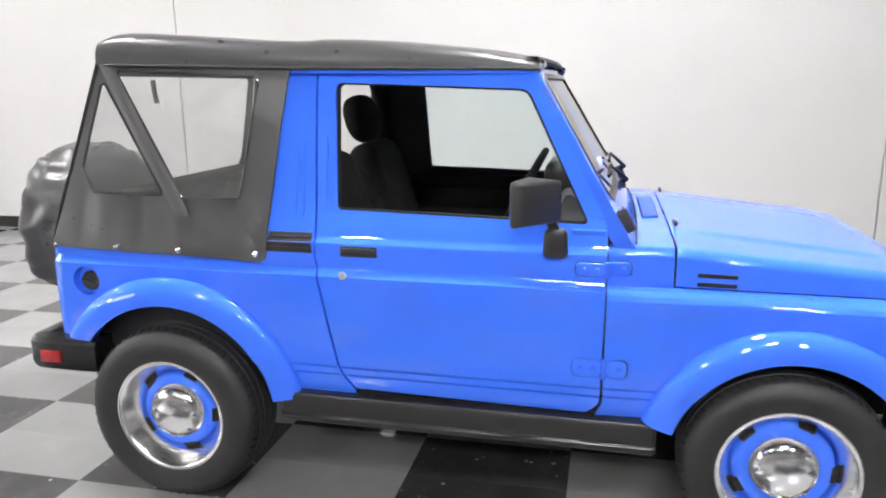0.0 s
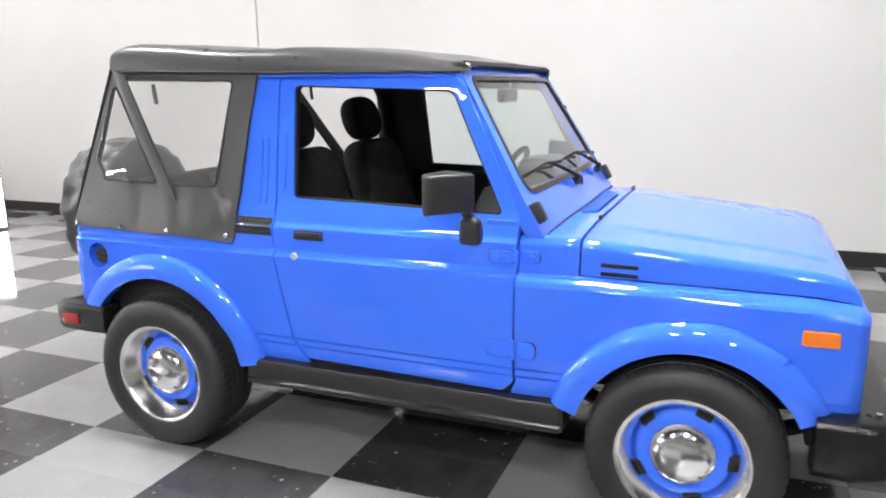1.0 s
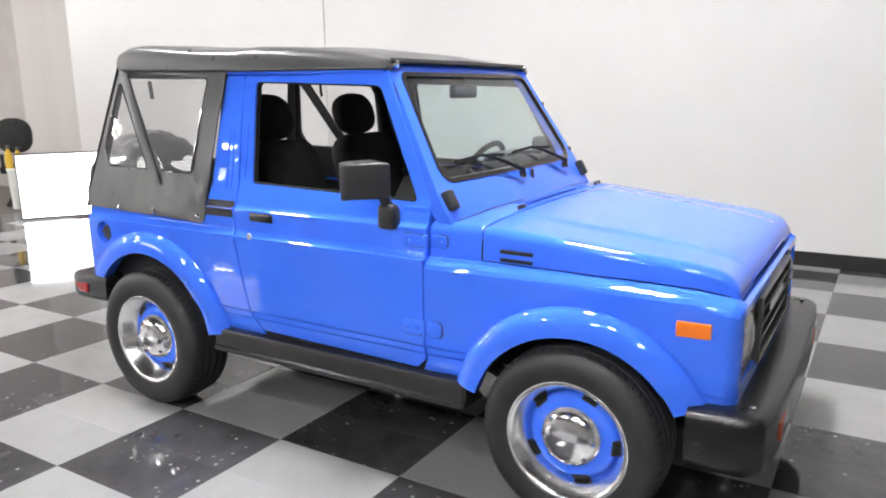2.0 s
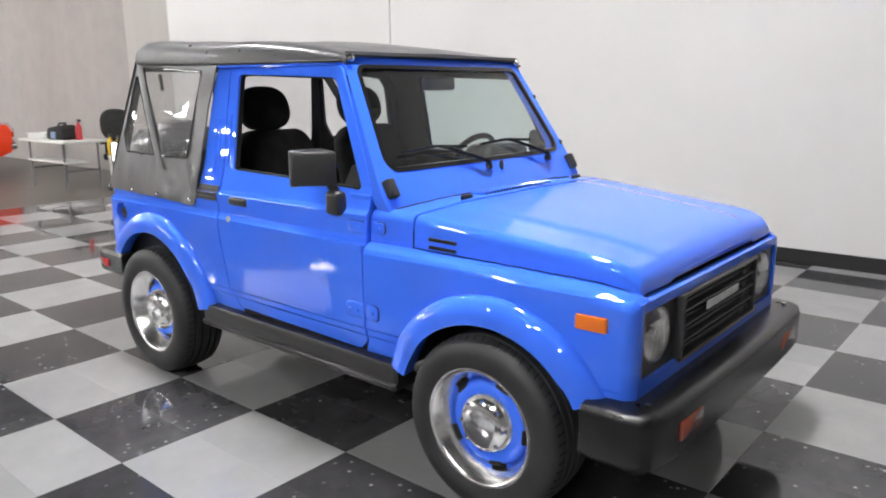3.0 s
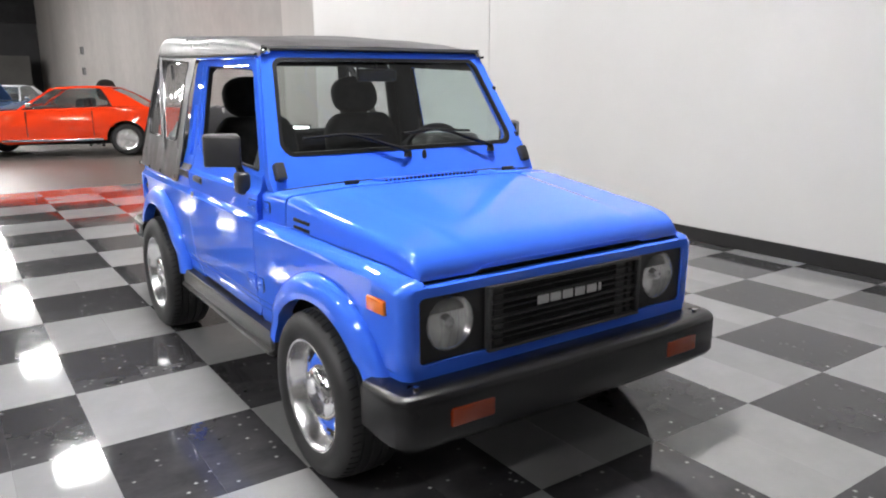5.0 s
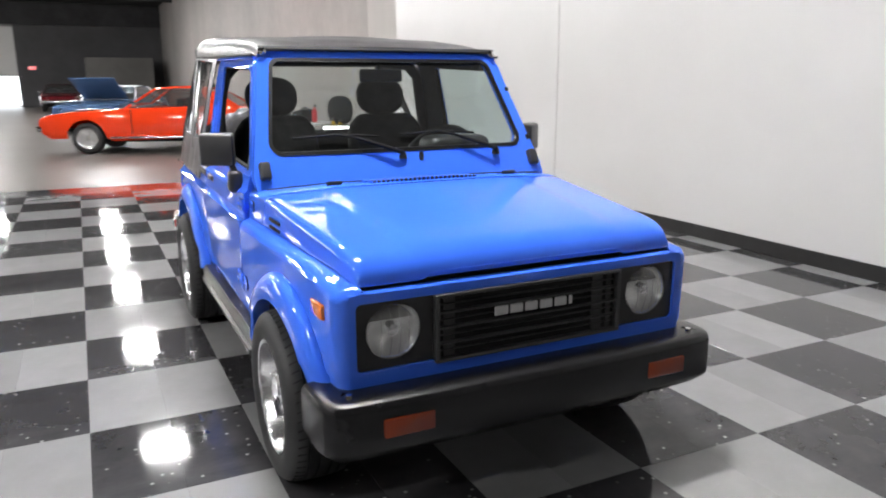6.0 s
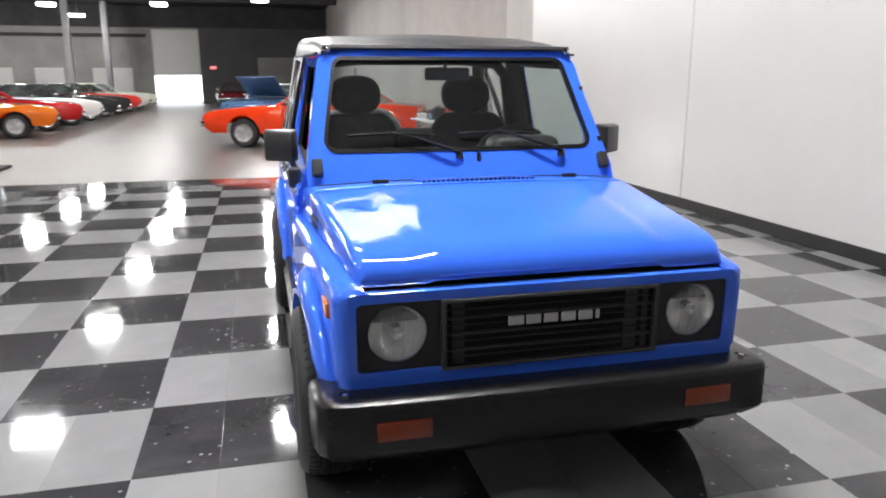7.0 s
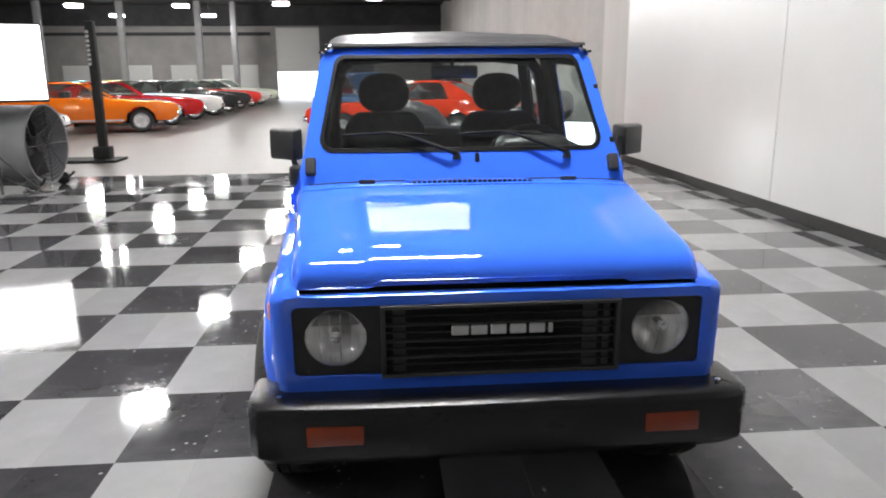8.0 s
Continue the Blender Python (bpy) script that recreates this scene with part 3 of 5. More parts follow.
def sill_box(s):
    rows = []
    for x, k in ((-0.632, 0.0), (-0.625, 1), (0.0, 1), (0.60, 1), (0.612, 0.0)):
        sec = [(0.70, 0.432), (0.745, 0.428), (0.752, 0.415), (0.750, 0.358), (0.761, 0.351), (0.762, 0.337), (0.752, 0.329), (0.62, 0.328)]
        rows.append([(x, -(y - (1 - k) * 0.01), z - (1 - k) * (0.004 if z > 0.4 else -0.004)) for y, z in sec])
    bm = loft(rows)
    for row in (rows[0], rows[-1]):
        bm.faces.new([bm.verts.new(p) for p in row])
    bmesh.ops.remove_doubles(bm, verts=bm.verts, dist=1e-5)
    return at_side(s, bm)


both(sill_box, "rocker_panel", M_ROCKER)
both(lambda s: at_side(s, boxed((-0.61, -0.700, 0.40), (0.60, -0.665, 0.485))), "inner_sill", M_CHASSIS)


# hood
HOOD_X = [0.6455, 0.65, 0.66, 0.70, 0.74, 0.78, 0.83, 0.88, 0.94, 1.0, 1.06, 1.12, 1.18, 1.24, 1.30, 1.34, 1.37, 1.39, 1.405, 1.418, 1.429, 1.438, 1.445, 1.450, 1.453, 1.454, 1.4545, 1.456]
DROP = [(0.645, 0.005), (0.652, 0.001), (0.66, 0.0), (1.37, 0.0), (1.39, 0.001), (1.405, 0.004), (1.418, 0.008), (1.429, 0.014), (1.438, 0.021), (1.445, 0.030), (1.450, 0.040), (1.453, 0.052), (1.454, 0.060), (1.456, 0.10)]


def nose_lip(x, sec):
    """The hood's front edge, arched a little over the grille."""
    if x < 1.4545:
        return sec
    return [(y, z + 0.019 * min(1, max(0, (0.385 - y) / 0.03))) for y, z in sec]


bm = loft([full_row(x, nose_lip(x, hood_section(x, lerp_table(DROP, x), -0.0135 if x < 1.43 else -0.004, min(1, max(0, (x - 1.37) / 0.084))))) for x in HOOD_X])
rim_in(bm, (0, 0, -0.004))
hood = part("hood", bm, M_BLUE, jeep, angle=28)
for s in (-1, 1):
    for k in range(2):
        z = 0.893 - 0.028 * k
        bm = bmesh.new()
        box(bm, (-0.058, -0.010, -0.0065), (0.058, 0.010, 0.0065), 0.004, 2)
        part("side_slot", at_side(s, move(bm, Matrix.Translation((0.765, -0.6635, z + 0.004)) @ Matrix.Rotation(radians(4.9), 4, "Z") @ Matrix.Rotation(radians(2), 4, "Y"))), M_CHASSIS, hood)
    bm = boxed((0.652, s * 0.40 - 0.032, 1.002), (0.664, s * 0.40 + 0.032, 1.019), 0.004)
    part("hood_bump_stop", bm, M_RUBBER, hood)

for s in (-1, 1):
    rows, dark = [], []
    for x in steps(0.4445, 1.36, 14) + [1.39, 1.41, 1.43, 1.445, 1.455, 1.462, 1.468, 1.471]:
        z = shelf_z(x)
        w, wi = half(x, z), hood_half(x) - 0.010 * max(0, (x - 1.37) / 0.084) ** 2 - 0.010
        wi = min(wi, w - 0.002)
        rows.append([(x, -w - 0.0005, z), (x, -w + (w - wi) * 0.35, z + 0.0035), (x, -w + (w - wi) * 0.7, z + 0.005), (x, -wi - 0.001, z + 0.0045), (x, -wi, z + 0.002), (x, -wi + 0.001, z - 0.035)])
        if x < 1.42:
            dark.append([(x, -wi - 0.001, z - 0.012), (x, -wi + 0.002, z + 0.03)])
    part("fender_top", at_side(s, loft(rows)), M_BLUE, jeep)
    part("hood_gap_liner", at_side(s, loft(dark)), M_CHASSIS, jeep)

# cowl with its louvres
rows = [full_row(x, hood_section(x, d)) for x, d in ((0.4445, 0.003), (0.450, 0.0), (0.50, 0.0), (0.55, 0.0), (0.60, 0.0), (0.634, 0.0), (0.6385, 0.002), (0.6395, 0.006))]
bm = loft(rows)
rim_in(bm, (0, 0, -0.03))
cowl = part("cowl_top", bm, M_BLUE, jeep, angle=28)
for s in (-1, 1):
    part("pillar_base", boxed((0.33, s * 0.650 - 0.036, 0.86), (0.437, s * 0.650 + 0.036, 1.03), 0.004, 1), M_BLUE, jeep)
slot = finish(boxed((-0.030, -0.0066, -0.006), (0.030, 0.0066, 0.0086), 0.0006, 1), "vent_slot", M_CHASSIS)
seam = [(0.540 - 0.012 * (y / 0.6) ** 2, y, z + 0.0008) for y, z in hood_section(0.540)[9:]]
part("screen_seam", tube(seam + [(x, -y, z) for x, y, z in seam[-2::-1]], 0.0036, 6), M_CHASSIS, cowl)
for k in range(24):
    ob = new("vent_slot", slot)
    y = -0.225 + k * 0.0203
    ob.location, ob.rotation_euler = (0.586, y, hood_section(0.586)[-1][1] + 0.0015 - 0.004 * (y / 0.25) ** 2), (0, 0, radians(25))
    ob.parent = cowl
louvre = finish(boxed((-0.030, -0.0035, -0.006), (0.030, 0.0035, 0.0094), 0.0008, 1), "louvre", M_BLUE)
for k in range(25):
    ob = new("louvre", louvre)
    y = -0.2352 + k * 0.0203
    ob.location, ob.rotation_euler = (0.586, y, hood_section(0.586)[-1][1] + 0.0015 - 0.004 * (y / 0.25) ** 2), (0, 0, radians(25))
    ob.parent = cowl

# nose, headlamp panel, grille
NOSE = rounded([(-0.634, 0.50, 0.02), (0.634, 0.50, 0.02), (0.634, 0.797, 0.012), (-0.634, 0.797, 0.012)], 3)
INSET = rounded([(-0.612, 0.553, 0.018), (0.612, 0.553, 0.018), (0.612, 0.768, 0.018), (-0.612, 0.768, 0.018)], 4)


def facing(bm, x):
    """Turns a sheet of u, v into a plane across the car at x, looking ahead."""
    for v in bm.verts:
        u, w = v.co.x, v.co.z
        v.co = (x, u, w)
    return bm


bm = facing(sheet(NOSE, [INSET]), FRONT_X + 0.0005)
rim_in(bm, (-0.022, 0, 0))
part("nose_panel", bm, M_BLUE, jeep)
bm = bmesh.new()
rows = [[(FRONT_X, y, 0.797) for y in steps(-0.634, 0.634, 12)], [(FRONT_X - 0.006, y, 0.801) for y in steps(-0.634, 0.634, 12)], [(FRONT_X - 0.02, y, 0.803) for y in steps(-0.628, 0.628, 12)], [(FRONT_X - 0.030, y, 0.802) for y in steps(-0.62, 0.62, 12)]]
part("nose_top", loft(rows), M_BLUE, jeep)
HEAD_Y, HEAD_Z, HEAD_R = 0.489, 0.668, 0.088
bm = facing(sheet(rounded([(-0.614, 0.551, 0.018), (0.614, 0.551, 0.018), (0.614, 0.770, 0.018), (-0.614, 0.770, 0.018)], 4), [arc(s * HEAD_Y, HEAD_Z, HEAD_R + 0.003, 0, 345, 23) for s in (-1, 1)]), FRONT_X - 0.010)
rim_in(bm, (-0.05, 0, 0))
bezel = part("headlamp_bezel", bm, M_PLASTIC, jeep, "black plastic headlamp panel")
for s in (-1, 1):
    c = Matrix.Translation((FRONT_X - 0.012, s * HEAD_Y, HEAD_Z))
    bowl = lathe([(0.0001, -0.055), (0.03, -0.052), (0.06, -0.038), (0.08, -0.015), (HEAD_R, 0.0)], 36, "x")
    lamp = part("headlamp", move(bowl, c), M_REFLECTOR, jeep, "round clear headlamp")
    dome = lathe([(0.0001, 0.026), (0.03, 0.0235), (0.055, 0.018), (0.075, 0.009), (HEAD_R, 0.0), (HEAD_R, -0.004)], 36, "x")
    ob = part("lens", move(dome, c), M_LENS, lamp, "clear glass lens")
    ob.visible_shadow = False
    part("bulb_shield", move(lathe([(0.0001, 0.0), (0.018, -0.003), (0.024, -0.03)], 20, "x"), c), M_CHROME, lamp)
    for dy in (-0.045, -0.015, 0.015, 0.045):
        run = math.sqrt(HEAD_R ** 2 - dy ** 2) * 0.86
        rib = [(0.026 - 3.35 * (dy * dy + h * h) - 0.0015, dy, h) for h in steps(-run, run, 8)]
        part("lens_rib", move(tube(rib, 0.0016, 5), c), M_LENS, lamp)
    for k in range(2):
        y = s * HEAD_Y + (-1 if k else 1) * 0.085
        part("screw", move(lathe([(0.0001, 0.003), (0.006, 0.002), (0.006, 0)], 10, "x"), Matrix.Translation((FRONT_X - 0.010, y, 0.565))), M_PLASTIC, bezel)

grille = part("grille", merge(merge(merge(boxed((1.462, -0.357, 0.757), (1.490, 0.357, 0.768), 0.003), boxed((1.462, -0.357, 0.545), (1.490, 0.357, 0.556), 0.003)), boxed((1.462, -0.357, 0.556), (1.490, -0.343, 0.757), 0.003)), boxed((1.462, 0.343, 0.556), (1.490, 0.357, 0.757), 0.003)), M_SLAT, jeep, "dark grey plastic grille")
part("grille_backing", boxed((1.440, -0.345, 0.552), (1.4655, 0.345, 0.762)), M_CHASSIS, grille)
for k in range(7):
    z = 0.7315 - k * 0.0252
    big = k % 2 == 1
    part("slat", boxed((1.466, -0.343, z - (0.0035 if big else 0.002)), (1.484 if big else 1.476, 0.343, z + (0.0035 if big else 0.002)), 0.002, 1), M_SLAT, grille)
for y, w in ((-0.303, 0.019), (0.268, 0.022), (0.318, 0.010)):
    part("grille_upright", boxed((1.4655, y - w, 0.556), (1.471, y + w, 0.757)), M_GRILLEBACK, grille)
for k in range(6):
    w = (0.051, 0.049, 0.048, 0.049, 0.048, 0.014)[k]
    y = -0.150 + k * 0.0575
    part("badge_block", boxed((1.484, y, 0.672), (1.491, y + w, 0.703), 0.003, 1), M_SILVER, grille, "plain silver badge block")

# windscreen and its frame
def screen_x(z):
    return 0.512 - 0.605 * (z - 1.0)


def leaning(bm, back=0.0):
    for v in bm.verts:
        u, w = v.co.x, v.co.z
        v.co = (screen_x(w) - back + 0.02 * (1 - (u / 0.6) ** 2), u, w)
    return bm


FRAME = rounded([(-0.670, 0.945), (0.670, 0.945), (0.677, 1.03), (0.573, 1.534, 0.03), (-0.573, 1.534, 0.03), (-0.677, 1.03)], 4)
PANE = rounded([(-0.607, 1.104, 0.052), (0.607, 1.104, 0.052), (0.530, 1.502, 0.048), (-0.530, 1.502, 0.048)], 6)
SEAL = rounded([(-0.590, 1.119, 0.040), (0.590, 1.119, 0.040), (0.516, 1.487, 0.037), (-0.516, 1.487, 0.037)], 6)
UC = steps(-0.6, 0.6, 12)
bm = leaning(sheet(FRAME, [PANE], UC))
rim_in(bm, (-0.060, 0, 0.0))
screen = part("windscreen_frame", bm, M_BLUE, jeep)
bm = leaning(sheet(PANE, [SEAL], UC), -0.004)
rim_in(bm, (-0.02, 0, 0))
part("seal", bm, M_SEAL, screen, "black rubber seal")
pane = part("windscreen", leaning(sheet(SEAL, (), UC), 0.006), M_GLASS, screen, "clear windscreen glass")
pane.visible_shadow = False
for s in (-1, 1):
    bm = boxed((-0.019, -0.022, -0.040), (0.022, 0.022, 0.034), 0.009, 3)
    part("hinge_cap", move(bm, Matrix.Translation((0.487, s * 0.632, 1.052)) @ Matrix.Rotation(radians(-28), 4, "Y")), M_RUBBER, screen, "black rubber hinge cap")
    part("corner_cap", move(lathe([(0.0001, 0.016), (0.014, 0.01), (0.018, 0)], 14, "x"), Matrix.Translation((0.215, s * 0.555, 1.527))), M_CHROME, screen)
    if s > 0:
        for z in (1.36, 1.14):
            y = lerp_table([(1.03, 0.660), (1.527, 0.566)], z)
            part("screen_hook", boxed((screen_x(z) - 0.02, y - 0.004, z - 0.012), (screen_x(z) + 0.004, y + 0.014, z + 0.012), 0.003), M_RUBBER, screen)

# wipers
M_WIPER = Mat("matt_black_metal", (0.010, 0.010, 0.010), 0.65, Specular_IOR_Level=0.25).m
for y0, ya, yb in ((-0.03, -0.50, -0.13), (0.435, -0.02, 0.34)):
    z0 = 1.098
    w = part("wiper", tube([(screen_x(z0) + 0.035, y0, z0), (screen_x(z0) + 0.05, y0 - 0.03, z0 + 0.012), (screen_x(1.165) + 0.045, y0 - 0.2, 1.168), (screen_x(1.18) + 0.04, (ya + yb) / 2, 1.184)], [0.011, 0.009, 0.006, 0.005], 8), M_WIPER, jeep, "black wiper arm")
    part("blade", tube([(screen_x(1.176) + 0.03, ya, 1.174), (screen_x(1.182) + 0.036, (ya + yb) / 2, 1.184), (screen_x(1.172) + 0.036, yb, 1.172)], 0.006, 6), M_WIPER, w)
    part("pivot", move(lathe([(0.0001, 0.03), (0.014, 0.026), (0.018, 0)], 14, "z"), Matrix.Translation((screen_x(1.085) + 0.025, y0, 1.074))), M_PLASTIC, w)
part("washer_nozzle", move(lathe([(0.0001, 0.040), (0.008, 0.036), (0.010, 0.02), (0.009, 0)], 10, "z"), Matrix.Translation((0.490, 0.055, 1.062))), M_PLASTIC, jeep)


# door furniture
def leaf(x0, x1, zc, hz, w):
    """A pressed hinge leaf, proud of the panel, with rounded ends."""
    rows = []
    for grow, out in ((1.0, -0.004), (1.0, 0.003), (0.93, 0.0055), (0.80, 0.0065)):
        cx, hx = (x0 + x1) / 2, (x1 - x0) / 2 - (1 - grow) * hz
        loop = rounded([(cx - hx, zc - hz * grow, hz * 0.62), (cx + hx, zc - hz * grow, hz * 0.62), (cx + hx, zc + hz * grow, hz * 0.62), (cx - hx, zc + hz * grow, hz * 0.62)], 4)
        rows.append([(u, -w - out, v) for u, v in loop])
    bm = loft(rows, close=True)
    bm.faces.new([bm.verts.new(p) for p in rows[-1]])
    bmesh.ops.remove_doubles(bm, verts=bm.verts, dist=1e-5)
    return bm


for s, dr in ((-1, doors[0]), (1, doors[1])):
    y = -0.714
    bm = boxed((-0.412, y - 0.004, 0.910), (-0.280, y + 0.02, 0.953), 0.008, 2)
    h = part("handle", at_side(s, bm), M_PLASTIC, dr, "black door handle")
    part("handle_bar", at_side(s, boxed((-0.402, y - 0.014, 0.921), (-0.290, y - 0.003, 0.945), 0.005, 2)), M_PLASTIC, dr)
    part("lock", at_side(s, move(lathe([(0.0001, -0.006), (0.012, -0.005), (0.0145, 0)], 18, "y"), Matrix.Translation((-0.397, -0.735, 0.853)))), M_SILVER, dr, "round chrome lock")
    for zc, hz in ((0.600, 0.030), (0.912, 0.022)):
        wy = half(0.43, zc)
        wp = half(0.48, zc) if zc < 0.8 else hood_half(0.48) - 0.004
        part("hinge_gasket", at_side(s, leaf(0.3455, 0.4395, zc, hz + 0.0025, wy - 0.0042)), M_CHASSIS, dr)
        part("hinge_gasket", at_side(s, leaf(0.4475, 0.5165, zc, hz + 0.0025, wp - 0.0042)), M_CHASSIS, jeep)
        part("hinge", at_side(s, leaf(0.348, 0.437, zc, hz, wy)), M_BLUE, dr)
        part("hinge_plate", at_side(s, leaf(0.450, 0.514, zc, hz, wp)), M_BLUE, jeep)
        part("hinge_pin", at_side(s, move(lathe([(0.0001, -hz * 1.15), (0.007, -hz * 1.1), (0.008, -hz), (0.008, hz), (0.007, hz * 1.1), (0.0001, hz * 1.15)], 12, "z"), Matrix.Translation((0.4435, -wy - 0.002, zc)))), M_BLUE, dr)
        for x, w in ((0.374, wy), (0.414, wy), (0.490, wp)):
            part("hinge_bolt", at_side(s, move(lathe([(0.0001, -0.006), (0.006, -0.005), (0.008, 0.002)], 10, "y"), Matrix.Translation((x, -w - 0.006, zc)))), M_BLUE, dr if w is wy else jeep)
    bead = [(-0.470, -(half(0, z) + 0.002), z) for z in steps(1.085, 1.30, 6)]
    part("pressed_bead", at_side(s, tube(bead, [0.002, 0.006, 0.006, 0.006, 0.006, 0.006, 0.002], 8)), M_BLUE, dr)
    # front seal, window channel
    gap = [(0.437 - 0.5183 * (z - 1.06), -(half(0, z) - 0.014), z) for z in steps(1.045, 1.46, 8)]
    part("door_seal", at_side(s, tube(gap, 0.004, 6)), M_SEAL, dr)
    inner = rounded([(-0.424, 1.068, 0.012), (0.374, 1.048, 0.01), (0.176, 1.446, 0.04), (-0.440, 1.468, 0.018)], 4)
    bm = sheet(WINDOW, [inner], (), (1.18, 1.3, 1.39))
    for v in bm.verts:
        v.co.y = -(half(0, v.co.z) - 0.009)
    rim_in(bm, (0, 0.02, 0))
    part("window_channel", at_side(s, bm), M_CHASSIS, dr)
    if s > 0:
        bm = sheet(inner, (), (), (1.18, 1.3, 1.39))
        for v in bm.verts:
            v.co.y = -(half(0, v.co.z) - 0.016)
        ob = part("window_pane", at_side(s, bm), M_GLASS, dr, "raised clear door glass")
        ob.visible_shadow = False
    # mirror
    mx, my = 0.232, -0.772 - (0.028 if s > 0 else 0)
    bm = boxed((-0.060, -0.075, -0.068), (0.058, 0.070, 0.072), 0.012, 3)
    for v in bm.verts:
        if v.co.x > -0.02:
            v.co.x -= 0.084 * min(1, max(0, (0.07 - v.co.y) / 0.145)) * min(1, (v.co.x + 0.02) / 0.06)
            v.co.z *= 0.93
    house = part("mirror", at_side(s, move(bm, Matrix.Translation((mx, my, 1.118)) @ Matrix.Rotation(radians(-14), 4, "Z"))), M_GREYPLASTIC, jeep, "black plastic door mirror")
    part("mirror_glass", at_side(s, move(boxed((-0.064, -0.062, -0.055), (-0.0595, 0.062, 0.058), 0.002, 1), Matrix.Translation((mx, my, 1.118)) @ Matrix.Rotation(radians(-14), 4, "Z"))), M_CHROME, house)
    pod = boxed((-0.038, -0.032, -0.046), (0.038, 0.024, 0.046), 0.018, 3)
    for v in pod.verts:
        v.co.x *= 1.0 - 2.2 * max(0, v.co.z)
    part("mirror_pod", at_side(s, move(pod, Matrix.Translation((0.286, -0.712, 0.990)))), M_PLASTIC, house)
    arm = loft([[(x - 0.016, y + 0.012, z), (x + 0.016, y + 0.012, z), (x + 0.016, y - 0.012, z), (x - 0.016, y - 0.012, z)] for x, y, z in ((0.286, -0.712, 1.0), (0.280, -0.716, 1.035), (0.268, -0.728, 1.07), (0.262, -0.732, 1.14))], close=True)
    part("mirror_arm", at_side(s, arm), M_PLASTIC, house)
    sail = sheet(rounded([(0.272, 1.052, 0.006), (0.376, 1.049, 0.006), (0.340, 1.122, 0.012), (0.312, 1.138, 0.02)], 3), (), (), (1.08, 1.11))
    for v in sail.verts:
        v.co.y = -(half(0, v.co.z) - 0.012)
    rim_in(sail, (0, 0.014, 0))
    part("sail_plate", at_side(s, sail), M_PLASTIC, dr, "black plastic corner plate")

# side details
for s in (-1, 1):
    for x in (-0.548, -0.575):
        bead = [(x, -(half(0, z) + 0.001), z) for z in steps(1.03, 1.28, 6)]
        part("pressed_bead", at_side(s, tube(bead, [0.002, 0.006, 0.006, 0.006, 0.006, 0.006, 0.002], 8)), M_BLUE, jeep)
part("fuel_recess", move(lathe([(0.052, 0), (0.050, 0.03), (0.0001, 0.03)], 28, "y"), Matrix.Translation((FUEL[0], -0.739, FUEL[1]))), M_BLUE, jeep)
cap = part("fuel_cap", move(lathe([(0.0001, 0.012), (0.030, 0.012), (0.036, 0.018), (0.036, 0.03)], 24, "y"), Matrix.Translation((FUEL[0] + 0.004, -0.739, FUEL[1] - 0.004))), M_PLASTIC, jeep, "black fuel cap")
part("grip", move(boxed((-0.03, -0.006, -0.007), (0.03, 0.008, 0.007), 0.003, 1), Matrix.Translation((FUEL[0] + 0.004, -0.729, FUEL[1] - 0.004)) @ Matrix.Rotation(radians(15), 4, "Y")), M_PLASTIC, cap)
for s in (-1, 1):
    bm = sheet([(-0.672, 0.922), (-0.507, 0.922), (-0.511, 0.986), (-0.663, 0.986)], (), (), (0.95, 0.97))
    for v in bm.verts:
        v.co.y = -(half(v.co.x, v.co.z) + 0.004)
    rim_in(bm, (0, 0.02, 0))
    v = part("side_vent", at_side(s, bm), M_PLASTIC, jeep, "black louvred side vent")
    for k in range(3):
        z = 0.937 + k * 0.017
        w = half(0, z) + 0.004
        part("louvre", at_side(s, boxed((-0.660, -w - 0.004, z - 0.003), (-0.516, -w + 0.004, z + 0.003), 0.0015, 1)), M_PLASTIC, v)
    bm = boxed((1.297, -0.009, 0.708), (1.398, 0.008, 0.756), 0.006, 2)
    part("side_marker", at_side(s, move(bm, Matrix.Translation((0, -0.688, 0)) @ Matrix.Translation((1.33, 0, 0)) @ Matrix.Rotation(radians(3.4), 4, "Z") @ Matrix.Translation((-1.33, 0, 0)))), M_AMBER, jeep, "amber side marker lamp")

